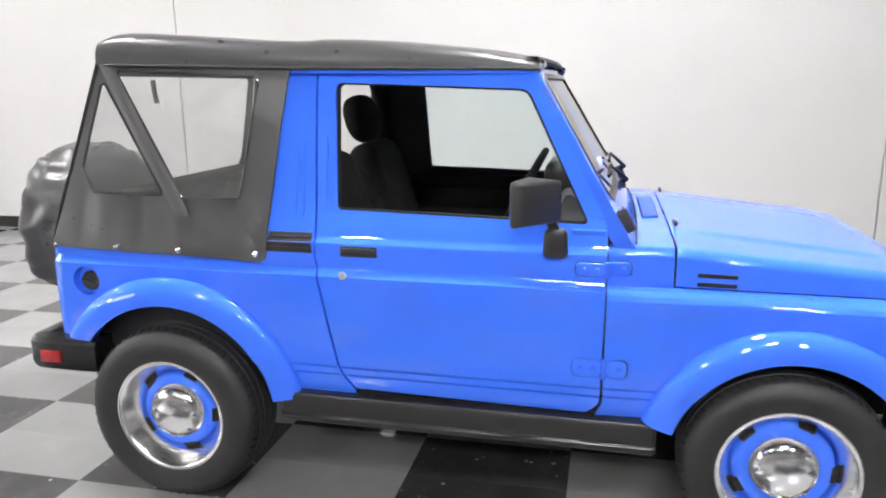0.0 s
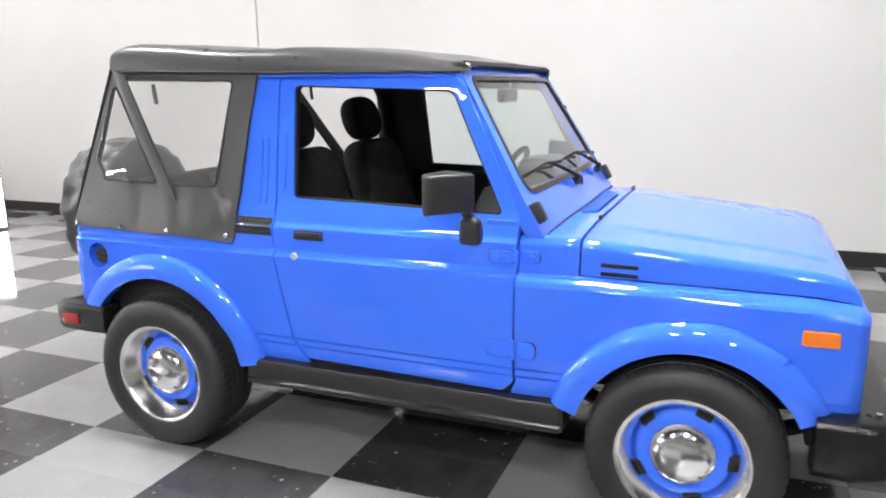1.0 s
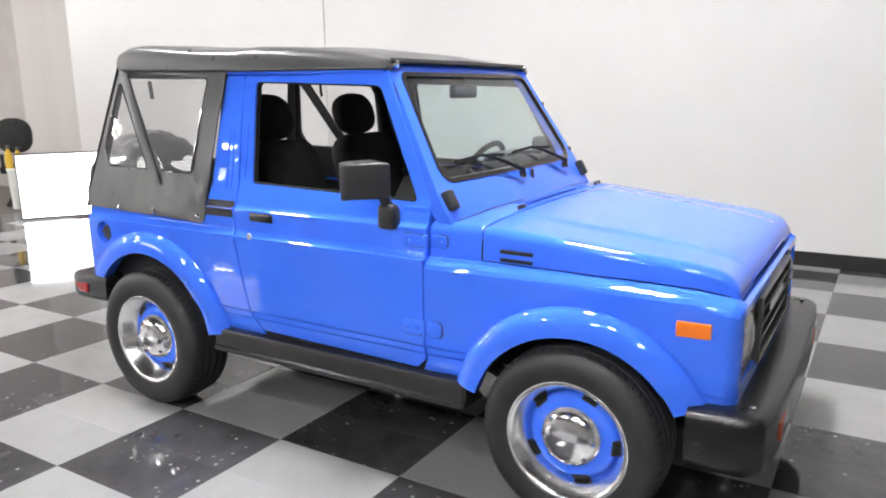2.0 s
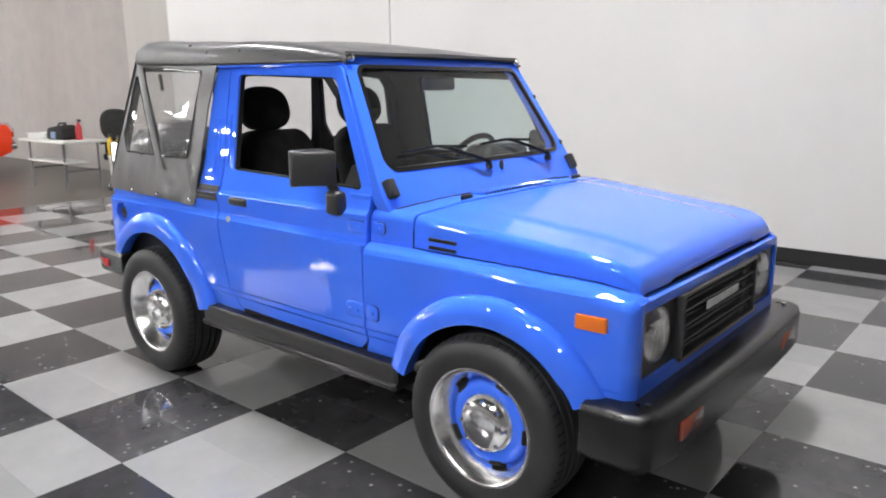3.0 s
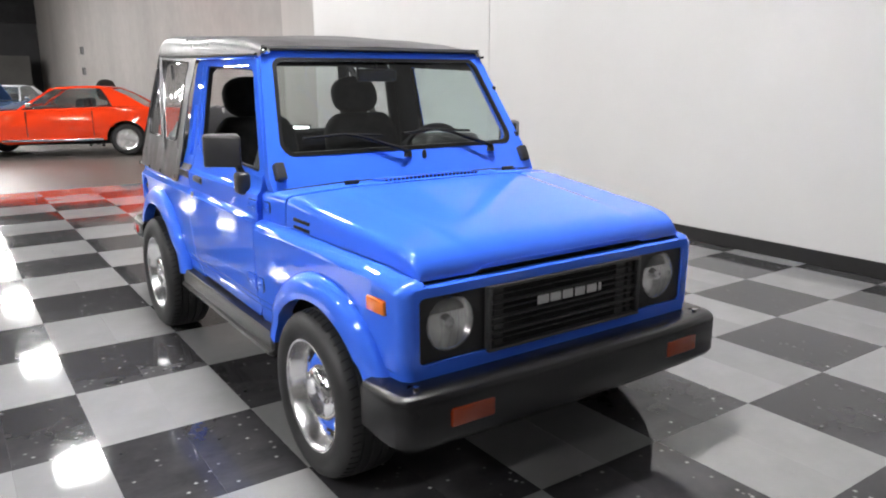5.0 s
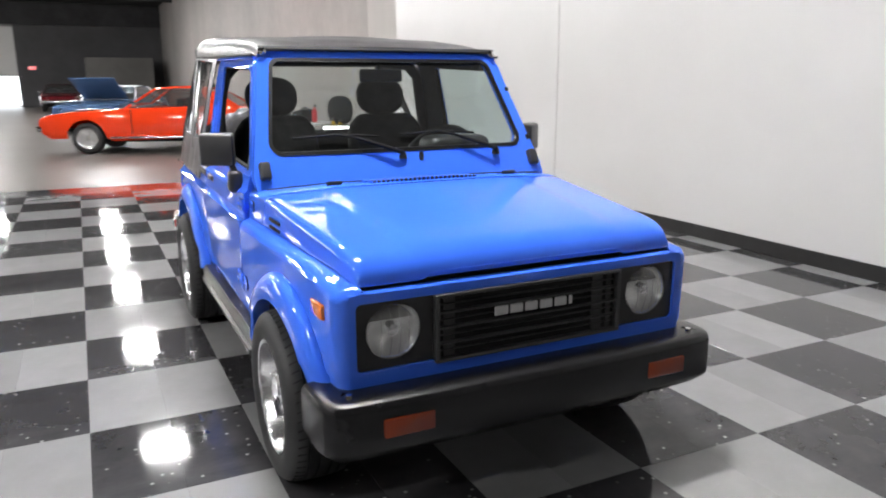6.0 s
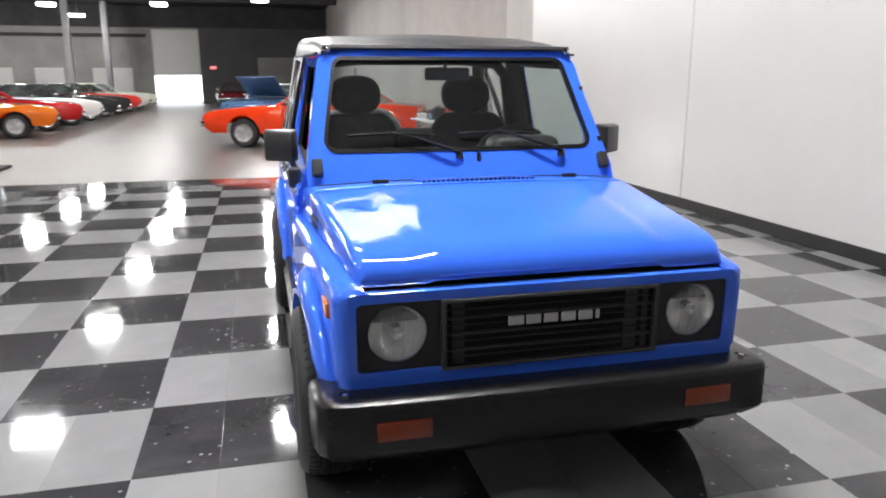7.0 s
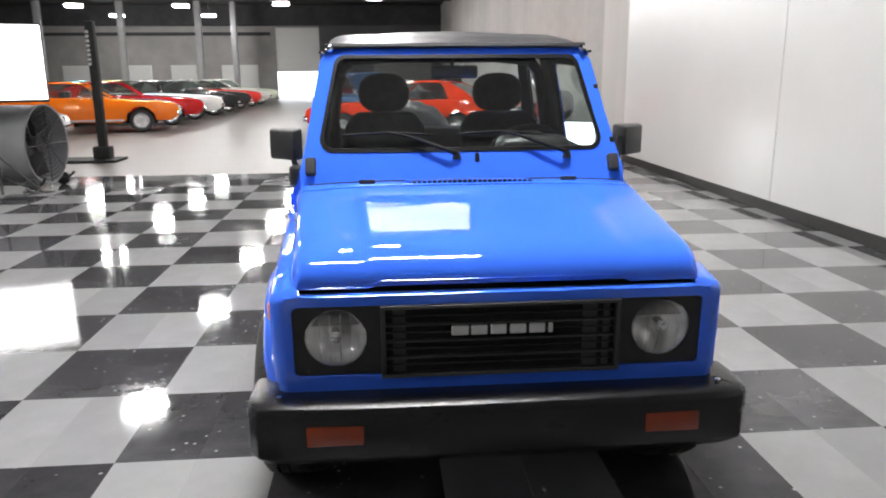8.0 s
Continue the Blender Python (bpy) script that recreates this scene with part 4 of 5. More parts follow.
# bumpers
def bumper_rows(front):
    rows = []
    if front:
        sec = [(-0.17, 0.508), (-0.10, 0.516), (-0.036, 0.514), (-0.018, 0.511), (-0.009, 0.506), (-0.003, 0.497), (0.0, 0.486), (0.001, 0.364), (-0.001, 0.355), (-0.006, 0.348), (-0.045, 0.317), (-0.055, 0.311), (-0.14, 0.308)]
        fx = 1.588
        path = [(-0.752, -0.235, 0.96), (-0.752, -0.15, 1), (-0.750, -0.09, 1), (-0.740, -0.05, 1), (-0.716, -0.022, 1), (-0.675, -0.008, 1), (-0.55, 0, 1), (-0.3, 0.006, 1), (0, 0.008, 1)]
    else:
        sec = [(-0.14, 0.575), (-0.05, 0.575), (-0.012, 0.57), (0.0, 0.555), (0.0, 0.475), (-0.01, 0.452), (-0.05, 0.447), (-0.14, 0.447)]
        fx = 1.615
        path = [(-0.79, -0.30, 0.96), (-0.79, -0.24, 1), (-0.79, -0.10, 1), (-0.785, -0.05, 1), (-0.77, -0.02, 1), (-0.74, -0.004, 1), (-0.5, 0, 1), (0, 0.004, 1)]
    path = path + [(-y, d, k) for y, d, k in path[-2::-1]]
    pts = [Vector((fx + d, y)) for y, d, k in path]
    for i, (y, d, k) in enumerate(path):
        t = (pts[min(i + 1, len(pts) - 1)] - pts[max(i - 1, 0)]).normalized()
        n = Vector((t.y, -t.x))
        zc = 0.43 if front else 0.51
        rows.append([(pts[i].x + n.x * o * k, pts[i].y + n.y * o * k, zc + (z - zc) * k - (0.008 if front else 0)) for o, z in sec])
    return rows


rows = bumper_rows(True)
bm = loft(rows, close=True)
for r in (rows[0], rows[-1]):
    bm.faces.new([bm.verts.new(p) for p in r])
bmesh.ops.remove_doubles(bm, verts=bm.verts, dist=1e-5)
fb = part("front_bumper", bm, M_BUMPER, jeep, "black plastic front bumper", angle=24)
for s in (-1, 1):
    lens = part("turn_signal", boxed((1.570, s * 0.492 - 0.082, 0.388), (1.5955, s * 0.492 + 0.082, 0.448), 0.006, 2), M_AMBERDARK, fb, "dark amber turn signal lens")
    part("bumper_bolt", move(lathe([(0.0001, 0.012), (0.009, 0.010), (0.009, 0)], 10, "z"), Matrix.Translation((1.52, s * 0.655, 0.505))), M_CHROME, fb)
rows = [[(-x, y, z) for x, y, z in r] for r in bumper_rows(False)]
bm = loft(rows, close=True)
for r in (rows[0], rows[-1]):
    bm.faces.new([bm.verts.new(p) for p in r])
bmesh.ops.remove_doubles(bm, verts=bm.verts, dist=1e-5)
rb = part("rear_bumper", bm, M_BUMPER, jeep, "black rear bumper", angle=24)
for s in (-1, 1):
    part("rear_marker", at_side(s, boxed((-1.540, -0.797, 0.482), (-1.455, -0.785, 0.528), 0.005, 2)), M_RED, rb, "red side marker lamp")

# tail, floor and dark insides of the body
bm = sheet(rounded([(-0.70, 0.50, 0.03), (0.70, 0.50, 0.03), (0.70, 0.905, 0.03), (-0.70, 0.905, 0.03)], 3))
facing(bm, REAR_X)
rim_in(bm, (0.02, 0, 0))
part("tailgate", bm, M_BLUE, jeep)
for s in (-1, 1):
    part("tail_lamp", boxed((REAR_X - 0.03, s * 0.60 - 0.05, 0.60), (REAR_X + 0.001, s * 0.60 + 0.05, 0.78), 0.008), M_RED, jeep, "red tail lamp")
part("floor_pan", boxed((-1.46, -0.67, 0.46), (0.50, 0.67, 0.50)), M_DARK, jeep)
part("firewall", boxed((0.46, -0.64, 0.45), (0.50, 0.64, 1.0)), M_CHASSIS, jeep)
part("engine_bay", boxed((0.50, -0.40, 0.40), (1.42, 0.40, 0.80)), M_CHASSIS, jeep)
part("slam_panel", boxed((1.30, -0.60, 0.70), (1.444, 0.60, 0.796)), M_CHASSIS, jeep)
for s in (-1, 1):
    for cx, r in ((AXLE_R, 0.44), (AXLE_F, 0.40)):
        rows = []
        for i in range(17):
            a = radians(12 + 156 * i / 16)
            x, z = cx + r * math.cos(a), 0.325 + (r - 0.005) * math.sin(a)
            rows.append([(x, s * 0.69, z), (x, s * 0.42, z)])
        part("wheel_well", loft(rows), M_CHASSIS, jeep)
for y in (-0.32, 0.32):
    part("chassis_rail", boxed((-1.5, y - 0.04, 0.36), (1.48, y + 0.04, 0.46), 0.006), M_CHASSIS, jeep)
for x in (AXLE_R, AXLE_F):
    part("axle", tube([(x, -0.60, HUB_Z), (x, 0.60, HUB_Z)], 0.045, 12), M_CHASSIS, jeep)
    part("differential", move(lathe([(0.0001, -0.11), (0.07, -0.09), (0.11, 0.0), (0.07, 0.09), (0.0001, 0.11)], 16, "x"), Matrix.Translation((x, 0.05, HUB_Z))), M_CHASSIS, jeep)
    for y in (-0.46, 0.46):
        part("leaf_spring", tube([(x - 0.45, y, 0.40), (x - 0.2, y, 0.30), (x, y, 0.27), (x + 0.2, y, 0.30), (x + 0.45, y, 0.40)], 0.028, 8), M_CHASSIS, jeep)
for s in (-1, 1):
    part("fender_liner", at_side(s, boxed((1.335, -0.655, 0.375), (1.425, -0.45, 0.56), 0.01)), M_CHASSIS, jeep)
part("transfer_case", boxed((-0.25, -0.14, 0.27), (0.10, 0.18, 0.46), 0.03), M_CHASSIS, jeep)
part("exhaust", tube([(0.5, -0.2, 0.36), (-0.3, -0.22, 0.33), (-0.6, -0.3, 0.34), (-0.75, -0.55, 0.36)], 0.028, 10), M_STEEL, jeep)


# wheels
def wheel(place, flip, outer, face):
    """face: the radius of the blue centre; the smaller it is, the deeper the polished dish."""
    grow = face / 0.139
    m = Matrix.Translation(place) @ (Matrix.Rotation(math.pi, 4, "Z") if flip else Matrix.Identity(4))
    lip = [(0.112, -0.002), (0.132 * grow, -0.005), (0.139 * grow, -0.014), (face + 0.006, -0.036), (max(0.170, face + 0.016), -0.073), (0.187, -0.096), (0.192, -0.104), (0.199, -0.108), (0.206, -0.108), (0.208, -0.100), (0.204, -0.09), (0.192, -0.06), (0.190, 0.11)]
    rim = part("wheel", move(lathe(lip, 64), m), M_ALLOY, jeep, "polished deep-dish wheel")
    tyre = [(0.198, -0.092), (0.206, -0.108), (0.222, -0.116), (0.245, -0.1205), (0.268, -0.119), (0.286, -0.113), (0.299, -0.104), (0.308, -0.092), (0.3145, -0.078), (0.3165, -0.066),
            (0.3175, -0.060), (0.310, -0.058), (0.310, -0.053), (0.3185, -0.051), (0.3195, -0.026), (0.311, -0.024), (0.311, -0.018), (0.32, -0.016), (0.32, 0.016), (0.311, 0.018), (0.311, 0.024), (0.3195, 0.026), (0.3185, 0.051),
            (0.310, 0.053), (0.310, 0.058), (0.3175, 0.060), (0.3125, 0.09), (0.29, 0.112), (0.245, 0.1205), (0.20, 0.10)]
    tyre = [(0.205 + (r - 0.205) * (outer - 0.205) / 0.115 if r > 0.205 else r, y) for r, y in tyre]
    part("tyre", move(lathe(tyre, 72), m), M_RUBBER, rim, "black road tyre", angle=25)
    blue = [(0.139 * grow, -0.005), (0.139 * grow, -0.028), (0.136 * grow, -0.040), (0.130 * grow, -0.047), (0.122 * grow, -0.050), (0.112, -0.049), (0.100, -0.044), (0.04, -0.04)]
    part("disc", move(lathe(blue, 48), m), M_BLUE, rim, "blue painted wheel centre")
    sl = finish(boxed((-0.026, -0.006, -0.015), (0.026, 0.010, 0.015), 0.004, 2), "vent_hole", M_CHASSIS)
    for k in range(5):
        ob = new("vent_hole", sl)
        a = 2 * math.pi * k / 5 + 0.40
        ob.matrix_basis = m @ Matrix.Rotation(a, 4, "Y") @ Matrix.Translation((0, -0.036 - 0.05 * (grow - 1.02), 0.133 * grow + 0.004)) @ Matrix.Rotation(radians(-55), 4, "X")
        ob.parent = rim
    hub = [(0.0001, -0.099), (0.030, -0.0975), (0.055, -0.094), (0.072, -0.090), (0.085, -0.083), (0.094, -0.074), (0.102, -0.062), (0.106, -0.050), (0.107, -0.036)]
    part("hub_cap", move(lathe(hub, 40), m), M_HUB, rim, "bright polished hub cap")
    nut = finish(lathe([(0.0001, -0.0125), (0.0045, -0.0115), (0.0070, -0.0085), (0.0075, 0.0)], 12, "y"), "lug_nut", M_CHROME)
    for k in range(8):
        ob = new("lug_nut", nut)
        a = 2 * math.pi * k / 8
        ob.matrix_basis = m @ Matrix.Translation((0.082 * math.cos(a), -0.0800, 0.082 * math.sin(a)))
        ob.parent = rim
    # fine shoulder sipes
    cut = finish(boxed((-0.0024, -0.015, -0.003), (0.0024, 0.015, 0.0014)), "sipe", M_CHASSIS)
    for k in range(60):
        ob = new("sipe", cut)
        ob.matrix_basis = m @ Matrix.Rotation(2 * math.pi * k / 60, 4, "Y") @ Matrix.Translation((0, -0.078, outer - 0.0058)) @ Matrix.Rotation(radians(12), 4, "X") @ Matrix.Rotation(radians(15), 4, "Z")
        ob.parent = rim


for x in (AXLE_R, AXLE_F):
    outer = 0.323 if x < 0 else 0.309
    z = outer + 0.005 * x
    x -= 0.004 if x > 0 else 0
    y = 0.690 if x < 0 else 0.660
    wheel((x, -y, z), False, outer, 0.142 if x < 0 else 0.151)
    wheel((x, y, z), True, outer, 0.142 if x < 0 else 0.151)


# soft top
def soft_half(x, z):
    t = (z - 0.90) / 0.62
    return 0.730 - 0.127 * t + 0.006 * math.sin(math.pi * min(1, max(0, t)))


def edge_x(z):
    """Rear edge of the side curtain."""
    return lerp_table([(0.905, -1.492), (1.02, -1.455), (1.187, -1.408), (1.38, -1.36), (1.558, -1.318)], z)


def wrinkle(x, z):
    fold = 0.0016 * max(0, 1 - abs(z - 1.0) / 0.12) * math.sin(x * 62 + 3 * noise.noise(Vector((x * 4, z * 2, 9))))
    fold += 0.002 * max(0, 1 - (x + 0.60) / -0.14) * math.sin(z * 34 + x * 20) if x > -0.74 else 0
    d, a = math.hypot(x + 0.68, z - 0.90), math.atan2(z - 0.90, -(x + 0.68))
    if z < 1.12:
        fold += 0.005 * max(0, 1 - d / 0.42) * min(1, d / 0.06) * math.sin(a * 17)
    calm = min(1, max(0, (1.53 - z) / 0.08)) * min(1, max(0, (x - edge_x(z)) / 0.07))
    return calm * (fold + 0.004 * noise.noise(Vector((x * 9, z * 5, 1.7))) + 0.005 * noise.noise(Vector((x * 3, z * 3, 4.1)))) - 0.002 * (1 - calm)


CURTAIN = [(-1.492, 0.905), (-1.2, 0.897), (-0.95, 0.895), (-0.685, 0.885), (-0.668, 0.90), (-0.664, 1.0), (-0.607, 1.50), (-0.60, 1.532), (-1.318, 1.558), (-1.36, 1.38), (-1.408, 1.187), (-1.455, 1.02)]
W1 = rounded([(-0.977, 1.090, 0.015), (-0.763, 1.094, 0.015), (-0.711, 1.492, 0.018), (-1.256, 1.522, 0.012)], 3)
W2 = rounded([(-1.321, 1.100, 0.010), (-1.048, 1.096, 0.010), (-1.303, 1.490, 0.010), (-1.366, 1.185, 0.012)], 3)
soft = None
for s in (-1, 1):
    bm = sheet(CURTAIN, [W1, W2], steps(-1.45, -0.65, 24), steps(0.92, 1.53, 18))
    for v in bm.verts:
        v.co.y = -(soft_half(v.co.x, v.co.z) + wrinkle(v.co.x, v.co.z))
    rim_in(bm, (0, 0.006, 0))
    cur = part("side_curtain", at_side(s, bm), M_VINYL, jeep, "black vinyl soft-top side", angle=50)
    soft = soft or cur
    for w in (W1, W2):
        bm = sheet(w, (), steps(-1.3, -0.7, 8), steps(1.1, 1.48, 6))
        for v in bm.verts:
            v.co.y = -(soft_half(v.co.x, v.co.z) - 0.004 + 0.004 * noise.noise(Vector((v.co.x * 5, v.co.z * 5, 2))))
        ob = part("clear_window", at_side(s, bm), M_CLEARVINYL, cur, "clear vinyl window")
        ob.visible_shadow = False
        pts = [(u, -(soft_half(u, z) + 0.002), z) for u, z in w]
        part("window_piping", at_side(s, tube(pts + pts[:1], 0.0045, 8, False)), M_PIPING, cur)
    for x in (-1.46, -1.225, -0.985, -0.70):
        part("snap", at_side(s, move(lathe([(0.0001, -0.008), (0.008, -0.006), (0.011, 0)], 12, "y"), Matrix.Translation((x, -0.737, 0.912)))), M_CHROME, cur, "chrome snap")
    # strap across the windows' gap
    part("strap", at_side(s, loft([[(x - 0.028, -(soft_half(x, z) + 0.007), z), (x, -(soft_half(x, z) + 0.012), z), (x + 0.028, -(soft_half(x, z) + 0.007), z)] for x, z in ((-1.288, 1.54), (-1.20, 1.395), (-1.11, 1.25), (-1.012, 1.10), (-0.972, 1.03))])), M_VINYL, cur)
    part("hanging_strap", at_side(s, tube([(-1.12, -0.592, 1.485), (-1.118, -0.59, 1.44), (-1.112, -0.59, 1.405)], 0.009, 6)), M_PLASTIC, cur)

# roof cloth
rows = []
for x in steps(-1.332, 0.215, 30):
    zt = lerp_table([(-1.332, 1.632), (-1.29, 1.650), (-1.22, 1.655), (-1.0, 1.640), (-0.75, 1.620), (-0.58, 1.616), (-0.50, 1.622), (-0.3, 1.614), (0.0, 1.583), (0.215, 1.543)], x)
    ze = lerp_table([(-1.332, 1.550), (-0.6, 1.525), (0.0, 1.514), (0.215, 1.512)], x)
    we = lerp_table([(-1.30, 0.600), (-0.6, 0.604), (0.215, 0.578)], x)
    sec = []
    for fy, fz in ((0.0, 0.0), (0.001, 0.25), (0.006, 0.5), (0.018, 0.72), (0.04, 0.87), (0.08, 0.95), (0.15, 0.985), (0.25, 1.0)):
        sec.append((we - fy, ze + (zt - ze) * fz))
    for y in (0.27, 0.18, 0.09, 0.0):
        sec.append((y, zt + 0.012 * (1 - (y / 0.35) ** 2)))
    row = [(x, -y, z) for y, z in sec] + [(x, y, z) for y, z in sec[-2::-1]]
    rows.append([(px, py, pz + 0.003 * noise.noise(Vector((px * 5, py * 5, 0)))) for px, py, pz in row])
bm = loft(rows)
rim_in(bm, (0.0, 0, -0.01))
roof = part("roof_cloth", bm, M_VINYL, jeep, "black vinyl soft-top roof", angle=50)
rim = lambda y: 0.02 * (1 - (y / 0.6) ** 2)
part("header_strip", loft([[(screen_x(1.534) + 0.012 + rim(y), y, 1.529), (screen_x(1.537) + 0.024 + rim(y), y, 1.539), (screen_x(1.537) + 0.016 + rim(y), y, 1.551), (screen_x(1.537) - 0.02, y, 1.553)] for y in steps(-0.572, 0.572, 20)]), M_RUBBER, roof)
for s in (-1, 1):
    part("edge_piping", at_side(s, tube([(x, -0.607 + 0.02 * max(0, x + 0.3), lerp_table([(-1.30, 1.538), (-0.6, 1.522), (0.215, 1.514)], x)) for x in steps(-1.29, 0.21, 12)], 0.006, 6)), M_RUBBER, roof)
    part("drip_rail", at_side(s, tube([(x, -0.598 + 0.02 * max(0, x + 0.3), lerp_table([(-0.6, 1.510), (0.2, 1.503)], x)) for x in steps(-0.60, 0.19, 8)], 0.007, 6)), M_BLUE, jeep)

# rear curtain
BACK = [(-0.722, 0.895), (0.722, 0.895), (0.70, 1.1), (0.603, 1.55), (-0.603, 1.55), (-0.70, 1.1)]
RW = rounded([(-0.625, 1.06, 0.03), (0.625, 1.06, 0.03), (0.555, 1.50, 0.03), (-0.555, 1.50, 0.03)], 4)


def back_x(z):
    return lerp_table([(0.89, -1.50), (0.915, -1.495), (1.187, -1.415), (1.555, -1.325), (1.6, -1.318)], z)


bm = sheet(BACK, [RW], steps(-0.7, 0.7, 10), steps(0.95, 1.5, 8))
for v in bm.verts:
    u, w = v.co.x, v.co.z
    v.co = (back_x(w) - 0.01 * (1 - (u / 0.7) ** 2), u, w)
part("rear_curtain", bm, M_VINYL, jeep, "black vinyl soft-top back", angle=50)
bm = sheet(RW, (), steps(-0.5, 0.5, 6), (1.187, 1.3))
for v in bm.verts:
    u, w = v.co.x, v.co.z
    v.co = (back_x(w) + 0.004 - 0.01 * (1 - (u / 0.7) ** 2), u, w)
ob = part("rear_window", bm, M_CLEARVINYL, jeep, "clear vinyl rear window")
ob.visible_shadow = False

# spare wheel with a cover
sp = [(0.0001, -0.26), (0.25, -0.257), (0.31, -0.25), (0.328, -0.235), (0.335, -0.215), (0.337, -0.19), (0.338, -0.16), (0.337, -0.13), (0.338, -0.1), (0.336, -0.07), (0.333, -0.04), (0.32, -0.015), (0.28, 0.0), (0.0001, 0.0)]
bm = lathe(sp, 160, "x")
for v in bm.verts:
    r = math.hypot(v.co.y, v.co.z)
    if r > 0.2:
        k = 1 + 0.035 * noise.noise(Vector((v.co.x * 14, v.co.y * 5, v.co.z * 5))) + 0.05 * noise.noise(Vector((v.co.x * 34, v.co.y * 9, v.co.z * 9 + 3))) + 0.045 * (0.25 - abs(noise.noise(Vector((v.co.x * 16, v.co.y * 3.5 + 5, v.co.z * 9 + 7)))))
        a = math.atan2(v.co.z, v.co.y)
        fold = math.sin(a * 21 + 5 * noise.noise(Vector((v.co.x * 7, math.cos(a) * 2, math.sin(a) * 2))))
        k += 0.013 * fold * min(1, max(0, (r - 0.24) / 0.06))
        v.co.y *= k
        v.co.z *= k
part("spare_wheel", move(bm, Matrix.Translation((-1.615, -0.15, 0.892))), M_VINYL, jeep, "spare wheel in a wrinkled black vinyl cover", angle=60)


# cabin
def cushion(lo, hi, r, m=None):
    return boxed(lo, hi, r, 4, m)


def headrest_shape(m):
    bm = bmesh.new()
    bmesh.ops.create_uvsphere(bm, u_segments=24, v_segments=16, radius=1)
    for v in bm.verts:
        x, y, z = v.co
        v.co = (0.010 + 0.064 * math.copysign(abs(x) ** 0.7, x), 0.143 * math.copysign(abs(y) ** 0.78, y), 0.675 + 0.109 * math.copysign(abs(z) ** 0.82, z))
    return move(bm, m)


for s in (-1, 1):
    y = s * 0.32
    seat = part("seat", cushion((-0.50, y - 0.24, 0.56), (0.02, y + 0.24, 0.72), 0.05), M_FABRIC, jeep, "black cloth front seat")
    tilt = Matrix.Translation((-0.478, y, 0.666)) @ Matrix.Rotation(radians(-17), 4, "Y")
    bm = cushion((-0.06, -0.235, -0.02), (0.085, 0.235, 0.565), 0.06)
    bmesh.ops.bisect_plane(bm, geom=bm.verts[:] + bm.edges[:] + bm.faces[:], plane_co=(0, 0, 0.40), plane_no=(0, 0, 1))
    bmesh.ops.bisect_plane(bm, geom=bm.verts[:] + bm.edges[:] + bm.faces[:], plane_co=(0, 0, 0.48), plane_no=(0, 0, 1))
    for v in bm.verts:
        v.co.y *= lerp_table([(-0.02, 1.0), (0.30, 1.0), (0.48, 0.93), (0.565, 0.74)], v.co.z)
    part("backrest", move(bm, tilt), M_FABRIC, seat)
    part("headrest", headrest_shape(tilt), M_FABRIC, seat)
    for d in (-0.05, 0.05):
        part("headrest_post", move(tube([(0, d, 0.5), (0, d, 0.6)], 0.007, 8), tilt), M_CHROME, seat)
    part("seat_base", boxed((-0.46, y - 0.18, 0.50), (0.0, y + 0.18, 0.57)), M_DARK, seat)
part("rear_bench", cushion((-1.40, -0.50, 0.60), (-1.02, 0.50, 0.76), 0.05), M_FABRIC, jeep)
part("rear_backrest", cushion((-1.40, -0.50, 0.74), (-1.30, 0.50, 1.08), 0.05), M_FABRIC, jeep)
dash = part("dashboard", loft([[(x, y, z) for x, z in ((0.30, 0.70), (0.22, 0.86), (0.22, 0.98), (0.26, 1.035), (0.34, 1.05), (0.46, 1.045), (0.46, 0.75))] for y in (-0.60, -0.58, 0.58, 0.60)]), M_DARK, jeep)
part("instrument_hood", cushion((0.17, 0.17, 1.00), (0.35, 0.50, 1.15), 0.05), M_ROCKER, dash)
st = Matrix.Translation((0.075, 0.345, 1.012)) @ Matrix.Rotation(radians(-62), 4, "Y")
ring = [(0.19 * math.cos(a), 0.19 * math.sin(a), 0) for a in steps(0, 2 * math.pi, 32)]
sw = part("steering_wheel", move(tube(ring, 0.014, 10, False), st), M_DARK, jeep, "black steering wheel")
part("steering_hub", move(lathe([(0.0001, 0.01), (0.05, 0.005), (0.06, -0.03), (0.03, -0.2)], 20, "z"), st), M_DARK, sw)
for a in (70, 180, 290):
    part("spoke", move(tube([(0.04 * math.cos(radians(a)), 0.04 * math.sin(radians(a)), -0.01), (0.188 * math.cos(radians(a)), 0.188 * math.sin(radians(a)), 0)], 0.012, 8), st), M_DARK, sw)
rm = part("rear_view_mirror", cushion((0.176, -0.115, 1.398), (0.206, 0.095, 1.456), 0.014), M_PLASTIC, jeep, "black rear-view mirror")
part("mirror_stem", tube([(0.196, -0.02, 1.45), (0.205, -0.02, 1.497)], 0.008, 8), M_PLASTIC, rm)
for s in (-1, 1):
    part("sun_visor", boxed((0.04, s * 0.32 - 0.17, 1.487), (0.20, s * 0.32 + 0.17, 1.502), 0.006), M_DARK, jeep)
